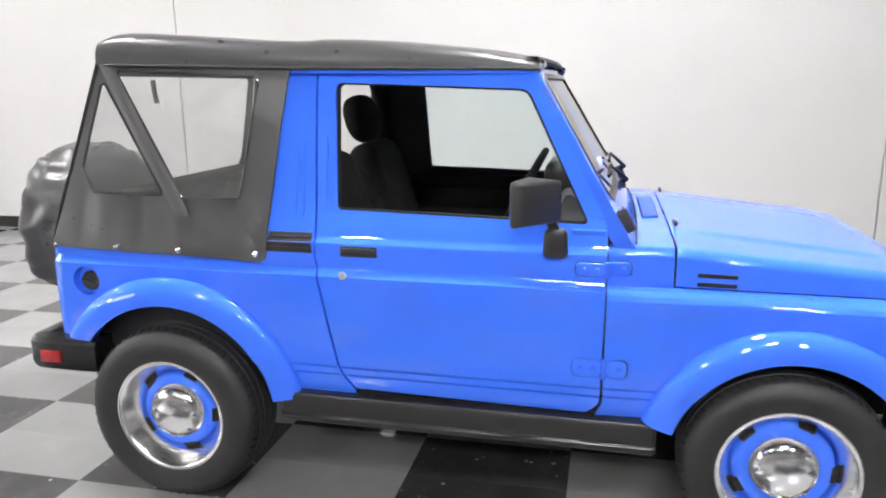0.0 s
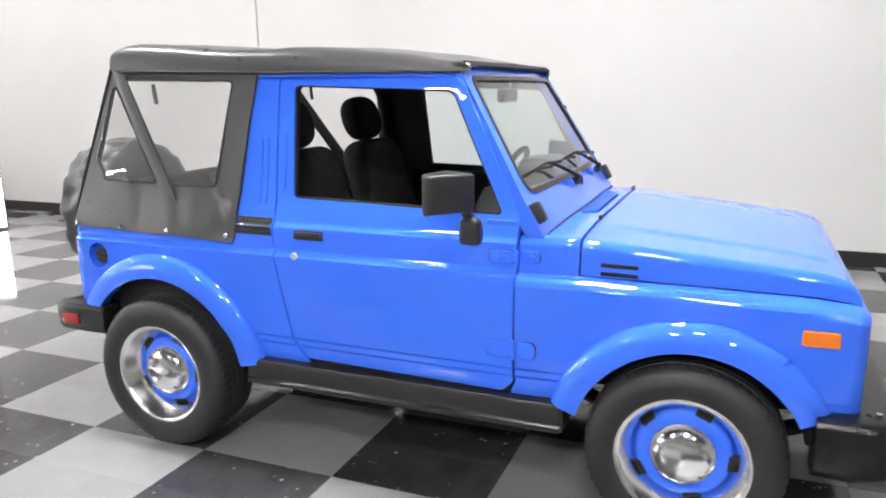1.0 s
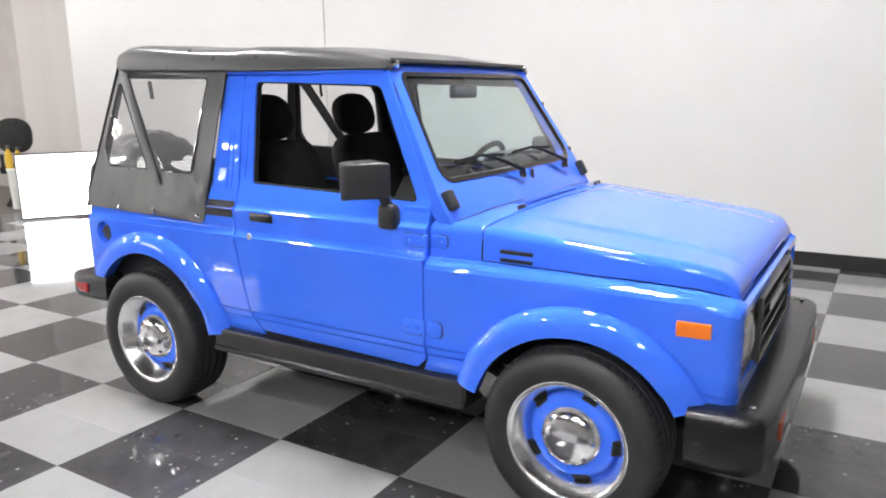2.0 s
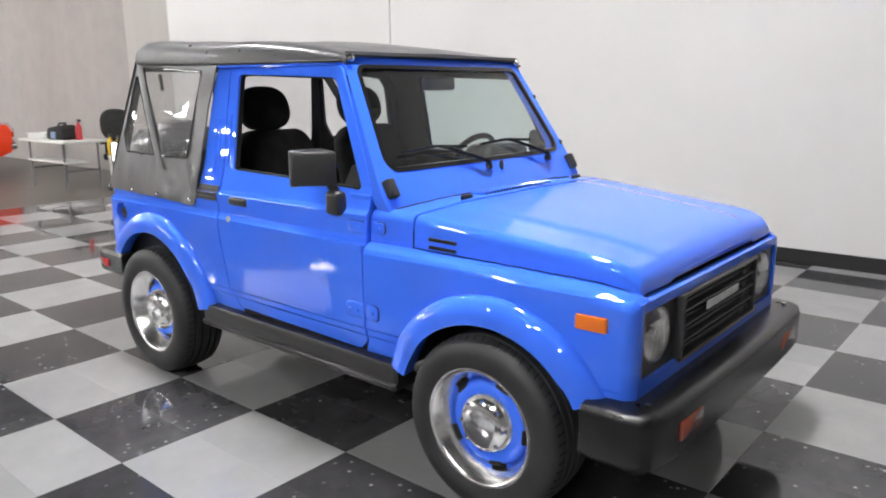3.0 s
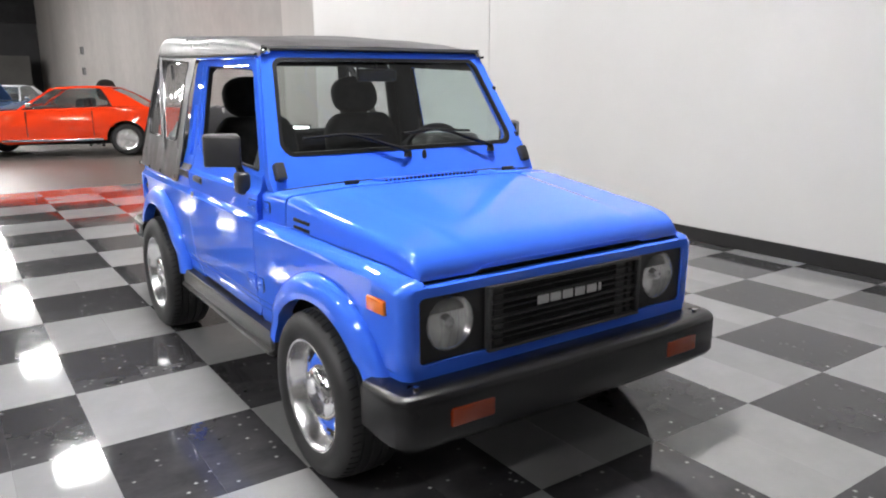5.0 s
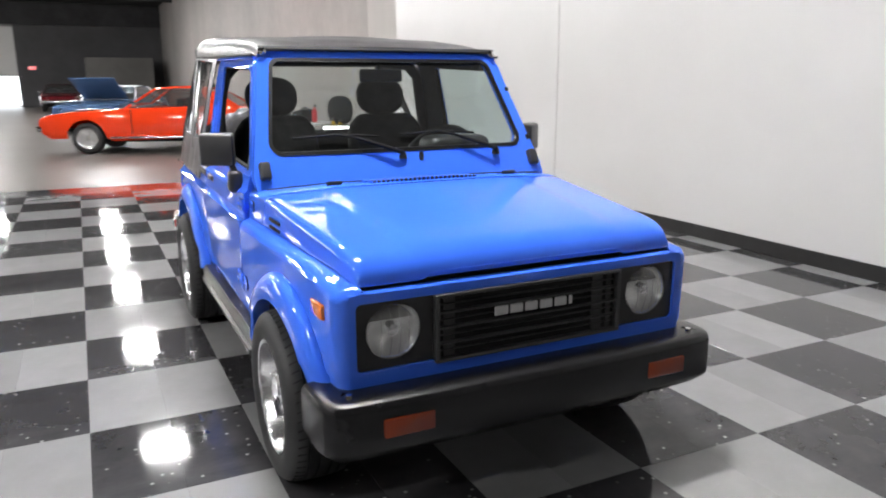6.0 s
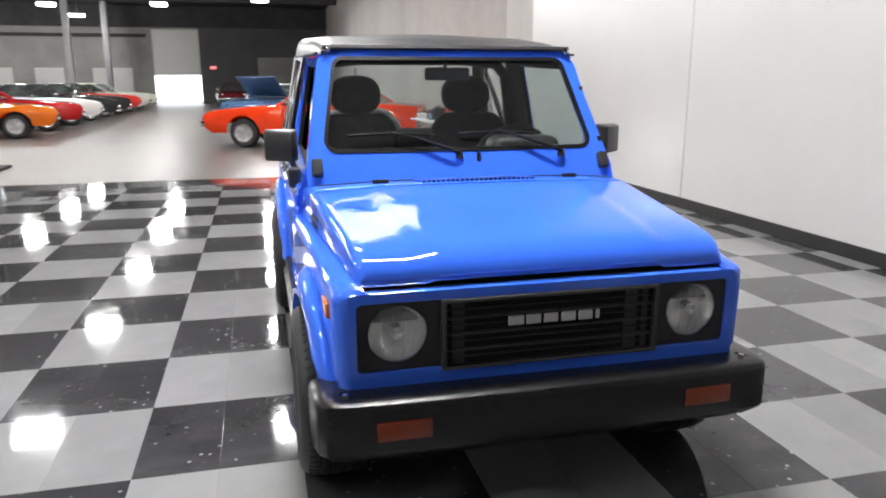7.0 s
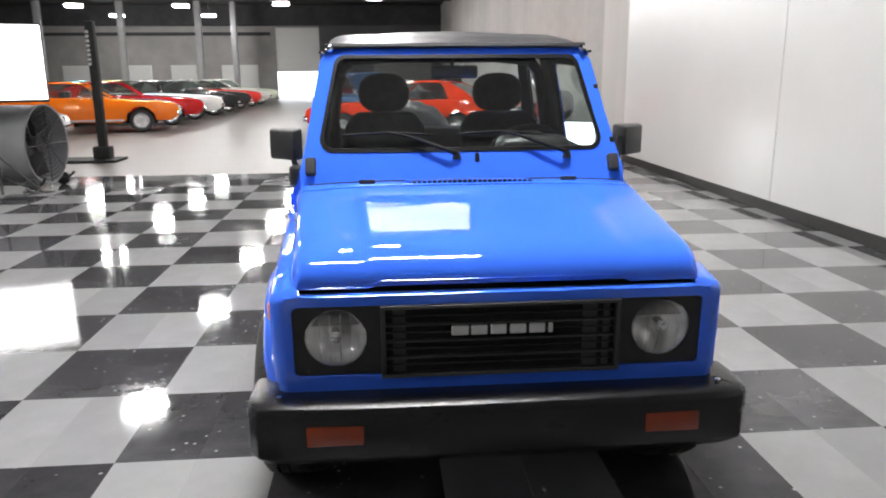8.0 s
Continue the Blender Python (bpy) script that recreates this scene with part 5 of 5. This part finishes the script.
# padded roll bar
for s in (-1, 1):
    part("roll_bar_leg", tube([(-0.66, s * 0.60, 0.50), (-0.665, s * 0.60, 1.1), (-0.665, s * 0.56, 1.42), (-0.665, s * 0.50, 1.49)], 0.032, 12), M_DARK, jeep)
    part("pillar_trim", boxed((-0.60, s * 0.61 - 0.03, 0.9), (-0.50, s * 0.61 + 0.03, 1.0), 0.01), M_DARK, jeep)
    # dark sheet puts the shade on the pillar's blue inside into its colour
    bm = sheet([(-0.70, 0.95), (-0.485, 0.95), (-0.492, 1.505), (-0.66, 1.505)], (), (), (1.06, 1.2, 1.35))
    for v in bm.verts:
        v.co.y = -(half(0, v.co.z) - 0.03)
    part("pillar_liner", at_side(s, bm), M_DARK, jeep)
    # same for the door frame: dark colour for its shaded blue inside
    frame_out = [(-0.50, 1.03), (0.41, 1.03), (0.40, 1.06), (0.175, 1.495), (-0.505, 1.505)]
    bm = sheet(frame_out, [WINDOW], (), (1.06, 1.2, 1.35))
    for v in bm.verts:
        v.co.y = -(half(0, v.co.z) - 0.026)
    part("door_frame_liner", at_side(s, bm), M_DARK, jeep)
part("roll_bar_hoop", tube([(-0.665, -0.50, 1.49), (-0.665, -0.3, 1.51), (-0.665, 0.3, 1.51), (-0.665, 0.50, 1.49)], 0.032, 12), M_DARK, jeep)


# ---- the other cars in the hall ----
M_CARGLASS = glass("car_window_glass", (0.62, 0.68, 0.68), 0.0, 0.03)
M_WHITEWHEEL = Mat("bright_wheel", (0.80, 0.80, 0.80), 0.24, 0.75).m


def coupe(label, colour, place, turn, roof=None, group="", hood_open=False, length=4.9, stripe=None):
    """A long low two-door coupe of the 1970s, nose towards its own +x."""
    car = thing("coupe", label, "car", (place[0], place[1], 0), turn, group)
    paint = car_paint("coupe_paint", colour)
    top_paint = car_paint("coupe_roof_paint", roof) if roof else paint
    k = length / 4.9
    fx, rx, r = 1.45 * k, -1.33 * k, 0.31
    top = [(2.42, 0.56), (2.415, 0.64), (2.37, 0.705), (2.24, 0.755), (1.9, 0.805), (1.3, 0.845), (0.80, 0.87), (0.55, 0.885), (-0.3, 0.905), (-1.25, 0.93), (-1.7, 0.915), (-2.25, 0.89), (-2.50, 0.86), (-2.56, 0.76)]
    top = [(x * k, z) for x, z in top]
    low = [(-2.54 * k, 0.42), (-2.34 * k, 0.33)] + arc(rx, r, 0.36, 180, 0, 14) + [(fx - 0.5, 0.25)] + arc(fx, r, 0.37, 180, 0, 14) + [(2.2 * k, 0.30), (2.38 * k, 0.42)]

    def wide(x, z):
        w = lerp_table([(0.25, 0.86), (0.45, 0.935), (0.62, 0.95), (0.80, 0.92), (0.93, 0.86)], z)
        hip = 0.02 * math.exp(-((x + 1.35) / 0.5) ** 2)
        return w + hip - 0.10 * max(0, (abs(x) - 1.75 * k) / 0.65) ** 2

    bm = bmesh.new()
    for s in (-1, 1):
        b2 = sheet(low + top, (), steps(-2.3 * k, 2.2 * k, 12), (0.35, 0.45, 0.55, 0.62, 0.72, 0.80, 0.87))
        for v in b2.verts:
            v.co.y = -wide(v.co.x, v.co.z)
        merge(bm, mirrored(b2) if s > 0 else b2)
    rows = []
    prof = [(2.38 * k, 0.42)] + top + [(-2.54 * k, 0.42)]
    for x, z in prof:
        w = wide(x, z)
        rows.append([(x, -w, z), (x, -w * 0.9, z + 0.012), (x, -w * 0.5, z + 0.022), (x, 0, z + 0.026), (x, w * 0.5, z + 0.022), (x, w * 0.9, z + 0.012), (x, w, z)])
    merge(bm, loft(rows))
    bmesh.ops.remove_doubles(bm, verts=bm.verts, dist=2e-4)
    part("body", bm, paint, car)
    secs = [((0.66, 0.88), (-1.70, 0.92), 0.80), ((0.32, 1.10), (-1.38, 1.12), 0.70), ((0.02, 1.27), (-1.04, 1.27), 0.60)]
    rows = []
    for (xa, za), (xb, zb), w in secs:
        rows.append([(xa * k, -w, za), (xa * k, w, za), (xb * k, w, zb), (xb * k, -w, zb)])
    part("cabin_glass", loft(rows, close=True), M_CARGLASS, car, "dark window glass")
    for y in (-0.36, 0.36):
        part("front_seat", boxed((-0.52 * k, y - 0.24, 0.55), (-0.34 * k, y + 0.24, 1.08), 0.06), M_DARK, car)
    part("rear_seat", boxed((-1.25 * k, -0.62, 0.55), (-1.02 * k, 0.62, 0.98), 0.06), M_DARK, car)
    part("dashboard", boxed((0.30 * k, -0.72, 0.70), (0.55 * k, 0.72, 0.93), 0.04), M_DARK, car)
    rows = []
    for x, z, w in ((0.06, 1.268, 0.60), (0.0, 1.293, 0.62), (-0.30, 1.312, 0.63), (-0.70, 1.312, 0.63), (-0.98, 1.29, 0.62), (-1.06, 1.275, 0.61)):
        rows.append([(x * k, -w, z - 0.03), (x * k, -w * 0.9, z), (x * k, 0, z + 0.012), (x * k, w * 0.9, z), (x * k, w, z - 0.03)])
    part("roof", loft(rows), top_paint, car)
    for s in (-1, 1):
        rows = [[(x * k, -w - 0.006, z), (x2 * k, -w - 0.006, z)] for x, x2, z, w in ((-0.86, -1.06, 1.275, 0.61), (-0.98, -1.40, 1.12, 0.705), (-1.10, -1.74, 0.92, 0.825))]
        part("rear_pillar", at_side(s, loft(rows)), top_paint, car)
        part("front_pillar", at_side(s, tube([(0.05 * k, -0.61, 1.275), (0.32 * k, -0.705, 1.10), (0.67 * k, -0.81, 0.88)], 0.022, 6)), top_paint, car)
        part("headlamp", at_side(s, move(lathe([(0.0001, 0.03), (0.06, 0.02), (0.08, 0.0)], 16, "x"), Matrix.Translation((2.39 * k, -0.62, 0.62)))), M_CHROME, car)
        part("tail_lamp", at_side(s, boxed((-2.585 * k, -0.74, 0.66), (-2.54 * k, -0.30, 0.76), 0.01)), M_RED, car)
        part("side_marker", at_side(s, boxed((-2.1 * k, -0.955, 0.62), (-1.98 * k, -0.925, 0.66), 0.005)), M_RED, car)
        part("door_mirror", at_side(s, boxed((0.38 * k, -0.99, 0.93), (0.48 * k, -0.86, 1.02), 0.02)), M_CHROME, car)
        part("sill_trim", at_side(s, boxed((rx + 0.42, -0.945, 0.30), (fx - 0.44, -0.88, 0.345), 0.01)), M_CHROME if stripe is None else stripe, car)
        part("door_line", at_side(s, boxed((0.50 * k, -0.957, 0.40), (0.51 * k, -0.90, 0.86))), M_CHASSIS, car)
        part("door_line", at_side(s, boxed((-0.72 * k, -0.957, 0.40), (-0.71 * k, -0.90, 0.86))), M_CHASSIS, car)
        for x in (fx, rx):
            m = Matrix.Translation((x, s * 0.80, r)) @ (Matrix.Rotation(math.pi, 4, "Z") if s > 0 else Matrix.Identity(4))
            bm = lathe([(0.165, -0.02), (0.178, -0.07), (0.188, -0.095), (0.20, -0.102), (0.205, -0.09), (0.19, 0.05)], 28)
            merge(bm, lathe([(0.0001, -0.095), (0.04, -0.092), (0.055, -0.075), (0.055, -0.03)], 20))
            for i in range(5):
                box(bm, (-0.024, -0.078, 0.04), (0.024, -0.045, 0.180), 0.008, 1, Matrix.Rotation(2 * math.pi * i / 5 + 0.3, 4, "Y"))
            w = part("wheel", move(bm, m), M_WHITEWHEEL, car, "bright five-spoke wheel")
            part("wheel_disc", move(lathe([(0.0001, -0.052), (0.07, -0.052), (0.12, -0.040), (0.17, -0.044), (0.17, 0.04)], 24), m), M_WHITEWHEEL, w)
            part("tyre", move(lathe([(0.20, -0.095), (0.22, -0.108), (0.27, -0.108), (0.30, -0.085), (0.31, -0.05), (0.31, 0.08), (0.2, 0.1)], 32), m), M_RUBBER, w)
    part("front_bumper", boxed((2.36 * k, -0.88, 0.44), (2.48 * k, 0.88, 0.55), 0.03), M_CHROME, car, "chrome front bumper")
    part("rear_bumper", boxed((-2.63 * k, -0.86, 0.46), (-2.52 * k, 0.86, 0.57), 0.03), M_CHROME, car, "chrome rear bumper")
    part("underbody", boxed((-1.9 * k, -0.66, 0.22), (1.85 * k, 0.66, 0.46)), M_CHASSIS, car)
    if hood_open:
        part("open_hood", move(boxed((0, -0.64, -0.015), (1.12, 0.64, 0.015), 0.01), Matrix.Translation((0.75 * k, 0, 0.93)) @ Matrix.Rotation(radians(-32), 4, "Y")), paint, car)
    return car


coupe("orange-red muscle coupe with bright wheels on the concrete floor", (0.86, 0.055, 0.012), (-13.20, 0.40), -110, length=4.60)
coupe("blue coupe with its hood raised behind the orange one", (0.07, 0.125, 0.235), (-21.6, -0.20), -24, (0.60, 0.62, 0.65), hood_open=True)
coupe("white coupe parked behind the drum fan", (0.72, 0.72, 0.70), (-10.7, -8.85), 90)
ROW = "cars parked in a row"
for n, (x, label, c, roof) in enumerate((
        (-17.3, "orange coupe with a white lower stripe parked in the row", (0.80, 0.17, 0.01), None),
        (-20.2, "dark red coupe parked in the row", (0.42, 0.01, 0.012), None),
        (-23.0, "white coupe with a dark roof parked in the row", (0.75, 0.75, 0.73), (0.03, 0.03, 0.03)),
        (-25.9, "black coupe parked in the row", (0.02, 0.02, 0.022), None),
        (-28.7, "black coupe parked in the row", (0.03, 0.03, 0.03), None),
        (-31.5, "red coupe with a black roof parked in the row", (0.55, 0.04, 0.03), (0.03, 0.03, 0.03)),
        (-34.3, "silver coupe parked in the row", (0.5, 0.5, 0.46), None),
        (-37.1, "pale green coupe parked in the row", (0.45, 0.5, 0.4), None))):
    coupe(label, c, (x, -8.35), 105, roof, ROW, stripe=M_DOORPANEL if n == 0 else None)
for x, label, c in ((-19, "red coupe in the second row", (0.6, 0.02, 0.02)), (-24, "white coupe in the second row", (0.7, 0.7, 0.7)), (-29, "red coupe in the second row", (0.6, 0.03, 0.03)), (-33.5, "teal coupe in the second row", (0.05, 0.3, 0.3)), (-38, "yellow coupe in the second row", (0.6, 0.5, 0.1))):
    coupe(label, c, (x, -14.2), 90, group="cars parked in a second row")
for y, label, c in ((-2.0, "dark red coupe by the end wall", (0.07, 0.008, 0.010)), (0.4, "black coupe by the end wall", (0.02, 0.02, 0.02))):
    coupe(label, c, (-39.5, y), 0, group="cars by the end wall")

# ---- photographic panels ----
def softbox(label, place, turn, width, height, base, tilt=0):
    sb = thing("softbox", label, "lamp", place, turn)
    m = Matrix.Translation((0, 0, base)) @ Matrix.Rotation(radians(tilt), 4, "Y") @ Matrix.Translation((0, 0, -base))
    part("diffuser", move(boxed((0.0, -width, base), (0.02, 0, base + height)), m), M_PANEL, sb, "glowing white diffuser")
    part("shell", move(boxed((-0.06, -width - 0.015, base - 0.015), (-0.001, 0.015, base + height + 0.015), 0.006), m), M_PLASTIC, sb)
    for a, b in (((-0.0, -width - 0.015, base - 0.015), (0.028, 0.015, base)), ((-0.0, -width - 0.015, base + height), (0.028, 0.015, base + height + 0.015)), ((0, 0, base), (0.028, 0.015, base + height)), ((0, -width - 0.015, base), (0.028, -width, base + height))):
        part("edge", move(boxed(a, b), m), M_PLASTIC, sb)
    if base > 0.5:
        part("pole", tube([(-0.08, -width / 2, 0.02), (-0.08, -width / 2, base + 0.1)], 0.016, 8), M_PLASTIC, sb)
        for a in (90, 210, 330):
            part("leg", tube([(-0.08, -width / 2, 0.5), (-0.08 + 0.45 * math.cos(radians(a)), -width / 2 + 0.45 * math.sin(radians(a)), 0.012)], 0.011, 6), M_PLASTIC, sb)
    return sb


softbox("large glowing white light screen on a black stand", (-5.95, -4.40, 0), 22, 1.25, 0.90, 1.16, -12)
softbox("glowing white light panel standing on the floor", (-6.45, 2.62, 0), -34, 0.88, 0.74, 0.03)

# ---- drum fan ----
fan = thing("drum_fan", "large grey steel drum fan with a dark grille on wheels", "fan", (-6.42, -4.68, 0), -6)
part("drum", move(lathe([(0.48, -0.62), (0.50, -0.60), (0.505, -0.30), (0.50, -0.02), (0.515, 0.0), (0.49, 0.0), (0.48, -0.05), (0.47, -0.58)], 48), Matrix.Translation((0, 0, 0.58))), M_STEEL, fan)
part("fan_back", move(lathe([(0.0001, -0.40), (0.46, -0.40)], 40), Matrix.Translation((0, 0, 0.58))), M_DARK, fan)
for k in range(9):
    rr = 0.06 + 0.05 * k
    ring = [(rr * math.cos(a), 0.004, 0.58 + rr * math.sin(a)) for a in steps(0, 2 * math.pi, 36)]
    part("grille_ring", tube(ring, 0.0035, 5, False), M_CHASSIS, fan)
for k in range(4):
    a = radians(45 * k)
    part("grille_spoke", tube([(0.49 * math.cos(a), 0.008, 0.58 + 0.49 * math.sin(a)), (-0.49 * math.cos(a), 0.008, 0.58 - 0.49 * math.sin(a))], 0.006, 6), M_PLASTIC, fan)
for k in range(4):
    a = radians(90 * k + 20)
    bm = boxed((0.06, -0.012, -0.09), (0.44, 0.012, 0.09), 0.01, 2)
    part("blade", move(bm, Matrix.Translation((0, -0.2, 0.58)) @ Matrix.Rotation(a, 4, "Y") @ Matrix.Rotation(radians(28), 4, "X")), M_GREYPLASTIC, fan)
part("motor", move(lathe([(0.0001, -0.10), (0.09, -0.10), (0.10, -0.12), (0.10, -0.36)], 24), Matrix.Translation((0, 0, 0.58))), M_GREYPLASTIC, fan)
for sx in (-1, 1):
    part("stand_rail", tube([(sx * 0.32, -0.60, 0.10), (sx * 0.32, 0.05, 0.10), (sx * 0.36, 0.12, 0.18)], 0.02, 8), M_PLASTIC, fan)
    w = part("wheel", move(lathe([(0.0001, -0.03), (0.07, -0.03), (0.09, -0.02), (0.09, 0.02), (0.0001, 0.03)], 20, "x"), Matrix.Translation((sx * 0.38, -0.05, 0.09))), M_RUBBER, fan)
part("push_handle", tube([(0.42, -0.62, 0.55), (0.55, -0.55, 0.35), (0.60, 0.10, 0.06)], 0.016, 8), M_CHROME, fan)

# ---- lift column ----
lift = thing("lift_column", "black steel vehicle-lift column with a white sticker", "lift", (-9.65, -5.16, 0), 0)
part("shaft", boxed((-0.068, -0.068, 0.02), (0.068, 0.068, 2.34), 0.012), M_CHASSIS, lift)
part("base_plate", boxed((-0.35, -0.80, 0), (0.30, 0.28, 0.045), 0.005, 1), M_CHASSIS, lift)
part("carriage", boxed((-0.12, -0.15, 0.05), (0.12, 0.13, 0.26), 0.02), M_CHASSIS, lift)
for k in range(8):
    z = 1.62 + 0.075 * k
    part("sticker_mark", boxed((0.069, -0.064, z), (0.072, -0.015, z + 0.05)), M_DOORPANEL, lift, "plain white sticker mark")

M_BLUEBAG = Mat("pale_blue_cloth", (0.25, 0.33, 0.5), 0.8).m
# ---- folding table, office chair and what lies there ----
table = thing("folding_table", "white plastic folding table with things on it", "table", (-8.45, 1.90, 0), 0)
part("tabletop", boxed((-1.60, 0, 0.690), (0, 0.66, 0.722), 0.010), M_WHITEPLASTIC, table)
for x in (-1.38, -0.20):
    for y in (0.08, 0.58):
        part("leg", tube([(x, y, 0.0), (x, y, 0.69)], 0.016, 8), M_STEEL, table)
    part("crossbar", tube([(x, 0.08, 0.28), (x, 0.58, 0.28)], 0.011, 8), M_STEEL, table)
part("lower_shelf", boxed((-1.45, 0.05, 0.395), (-0.12, 0.40, 0.42), 0.004, 1), M_WHITEPLASTIC, table)
bag = thing("tool_bag", "black cloth tool bag on the folding table", "bag", (-9.14, 2.20, 0.722), 8)
bm = boxed((-0.22, -0.13, 0), (0.22, 0.13, 0.20), 0.05, 3)
for v in bm.verts:
    v.co.x *= 1.12 - 1.2 * v.co.z
    v.co.z += 0.02 * math.sin(v.co.x * 14) * (v.co.z > 0.1)
part("bag_body", bm, M_FABRIC, bag)
part("bag_handle", tube([(-0.12, 0, 0.17), (-0.08, 0.02, 0.235), (0.08, 0.02, 0.24), (0.12, 0, 0.18)], 0.014, 8), M_FABRIC, bag)
part("flap", boxed((-0.05, -0.158, 0.02), (0.05, -0.128, 0.12), 0.01), M_BLUEBAG, bag, "pale blue flap")
tray = thing("plastic_tray", "white plastic tray of small things on the folding table", "tray", (-9.74, 2.20, 0.722), 12)
part("tray_body", boxed((-0.22, -0.16, 0), (0.22, 0.16, 0.075), 0.02), M_WHITEPLASTIC, tray)
part("lid", boxed((-0.23, -0.17, 0.0755), (0.23, 0.17, 0.088), 0.005), M_WHITEPLASTIC, tray)
M_YELLOW = Mat("yellow_plastic", (0.7, 0.45, 0.03), 0.4).m
M_PINK = Mat("red_plastic", (0.6, 0.05, 0.06), 0.4).m
for x, y, h, mt, lb in ((-8.80, 2.30, 0.30, M_PINK, "red spray bottle on the folding table"), (-9.62, 2.43, 0.21, M_YELLOW, "yellow spray bottle on the folding table")):
    bo = thing("spray_bottle", lb, "bottle", (x, y, 0.722), group="bottles on the table")
    part("bottle", lathe([(0.0001, 0), (0.042, 0.004), (0.045, 0.02), (0.045, h * 0.62), (0.018, h * 0.8), (0.018, h * 0.86)], 18, "z"), mt, bo)
    part("trigger_head", boxed((-0.02, -0.014, h * 0.86), (0.07, 0.014, h), 0.006), M_PLASTIC, bo)
def office_chair(label, place, turn, lift=0.0, tip=0):
    ch = thing("office_chair", label, "chair", (*place, 0), turn, "office chairs")
    part("seat", cushion((-0.25, -0.25, 0.44), (0.25, 0.25, 0.54), 0.04), M_FABRIC, ch)
    bk = headrest_shape(Matrix.Identity(4))
    bmesh.ops.scale(bk, vec=(1, 1.6, 2.1), verts=bk.verts)
    part("backrest", move(bk, Matrix.Translation((-0.27, 0, -0.47 + lift)) @ Matrix.Rotation(radians(tip), 4, "Y")), M_FABRIC, ch)
    part("back_post", tube([(-0.20, 0, 0.45), (-0.30, 0, 0.60), (-0.29, 0, 0.8 + lift)], 0.022, 8), M_PLASTIC, ch)
    part("gas_lift", tube([(0, 0, 0.10), (0, 0, 0.44)], 0.03, 10), M_PLASTIC, ch)
    for s in (-1, 1):
        part("armrest", merge(boxed((-0.14, s * 0.29 - 0.03, 0.66), (0.14, s * 0.29 + 0.03, 0.69), 0.01), boxed((-0.03, s * 0.29 - 0.014, 0.47), (0.03, s * 0.29 + 0.014, 0.66), 0.005)), M_PLASTIC, ch)
    for k in range(5):
        a = radians(72 * k)
        lg = part("leg", tube([(0, 0, 0.12), (0.30 * math.cos(a), 0.30 * math.sin(a), 0.065)], 0.02, 8), M_PLASTIC, ch)
        part("castor", move(lathe([(0.0001, -0.02), (0.03, -0.02), (0.03, 0.02), (0.0001, 0.02)], 12, "x"), Matrix.Translation((0.30 * math.cos(a), 0.30 * math.sin(a), 0.03))), M_RUBBER, lg)
    return ch


office_chair("black office chair with a rounded back beside the table", (-8.25, 2.72), 130)
office_chair("black high-backed office chair behind the orange coupe", (-14.65, 1.33), 200, 0.27)

# pale bin with two bottles on its lid
bn = thing("waste_bin", "pale plastic bin with a flat lid beside the table", "bin", (-7.98, 2.42, 0))
part("bin_body", move(lathe([(0.0001, 0), (0.075, 0), (0.095, 0.50), (0.0001, 0.50)], 24, "z"), Matrix.Identity(4)), M_WHITEPLASTIC, bn)
part("lid", move(lathe([(0.0001, 0.501), (0.102, 0.501), (0.102, 0.52), (0.09, 0.53), (0.0001, 0.53)], 24, "z"), Matrix.Identity(4)), M_WHITEPLASTIC, bn)
for x, y, h in ((-8.00, 2.37, 0.30), (-7.96, 2.47, 0.27)):
    bo = thing("spray_bottle", "yellow spray bottle standing on the pale bin", "bottle", (x, y, 0.53), group="bottles on the bin")
    part("bottle", lathe([(0.0001, 0), (0.042, 0.004), (0.045, 0.02), (0.045, h * 0.62), (0.018, h * 0.8), (0.018, h * 0.86)], 18, "z"), M_YELLOW, bo)
    part("trigger_head", boxed((-0.02, -0.014, h * 0.86), (0.07, 0.014, h), 0.006), M_PLASTIC, bo)


floor_tiles()
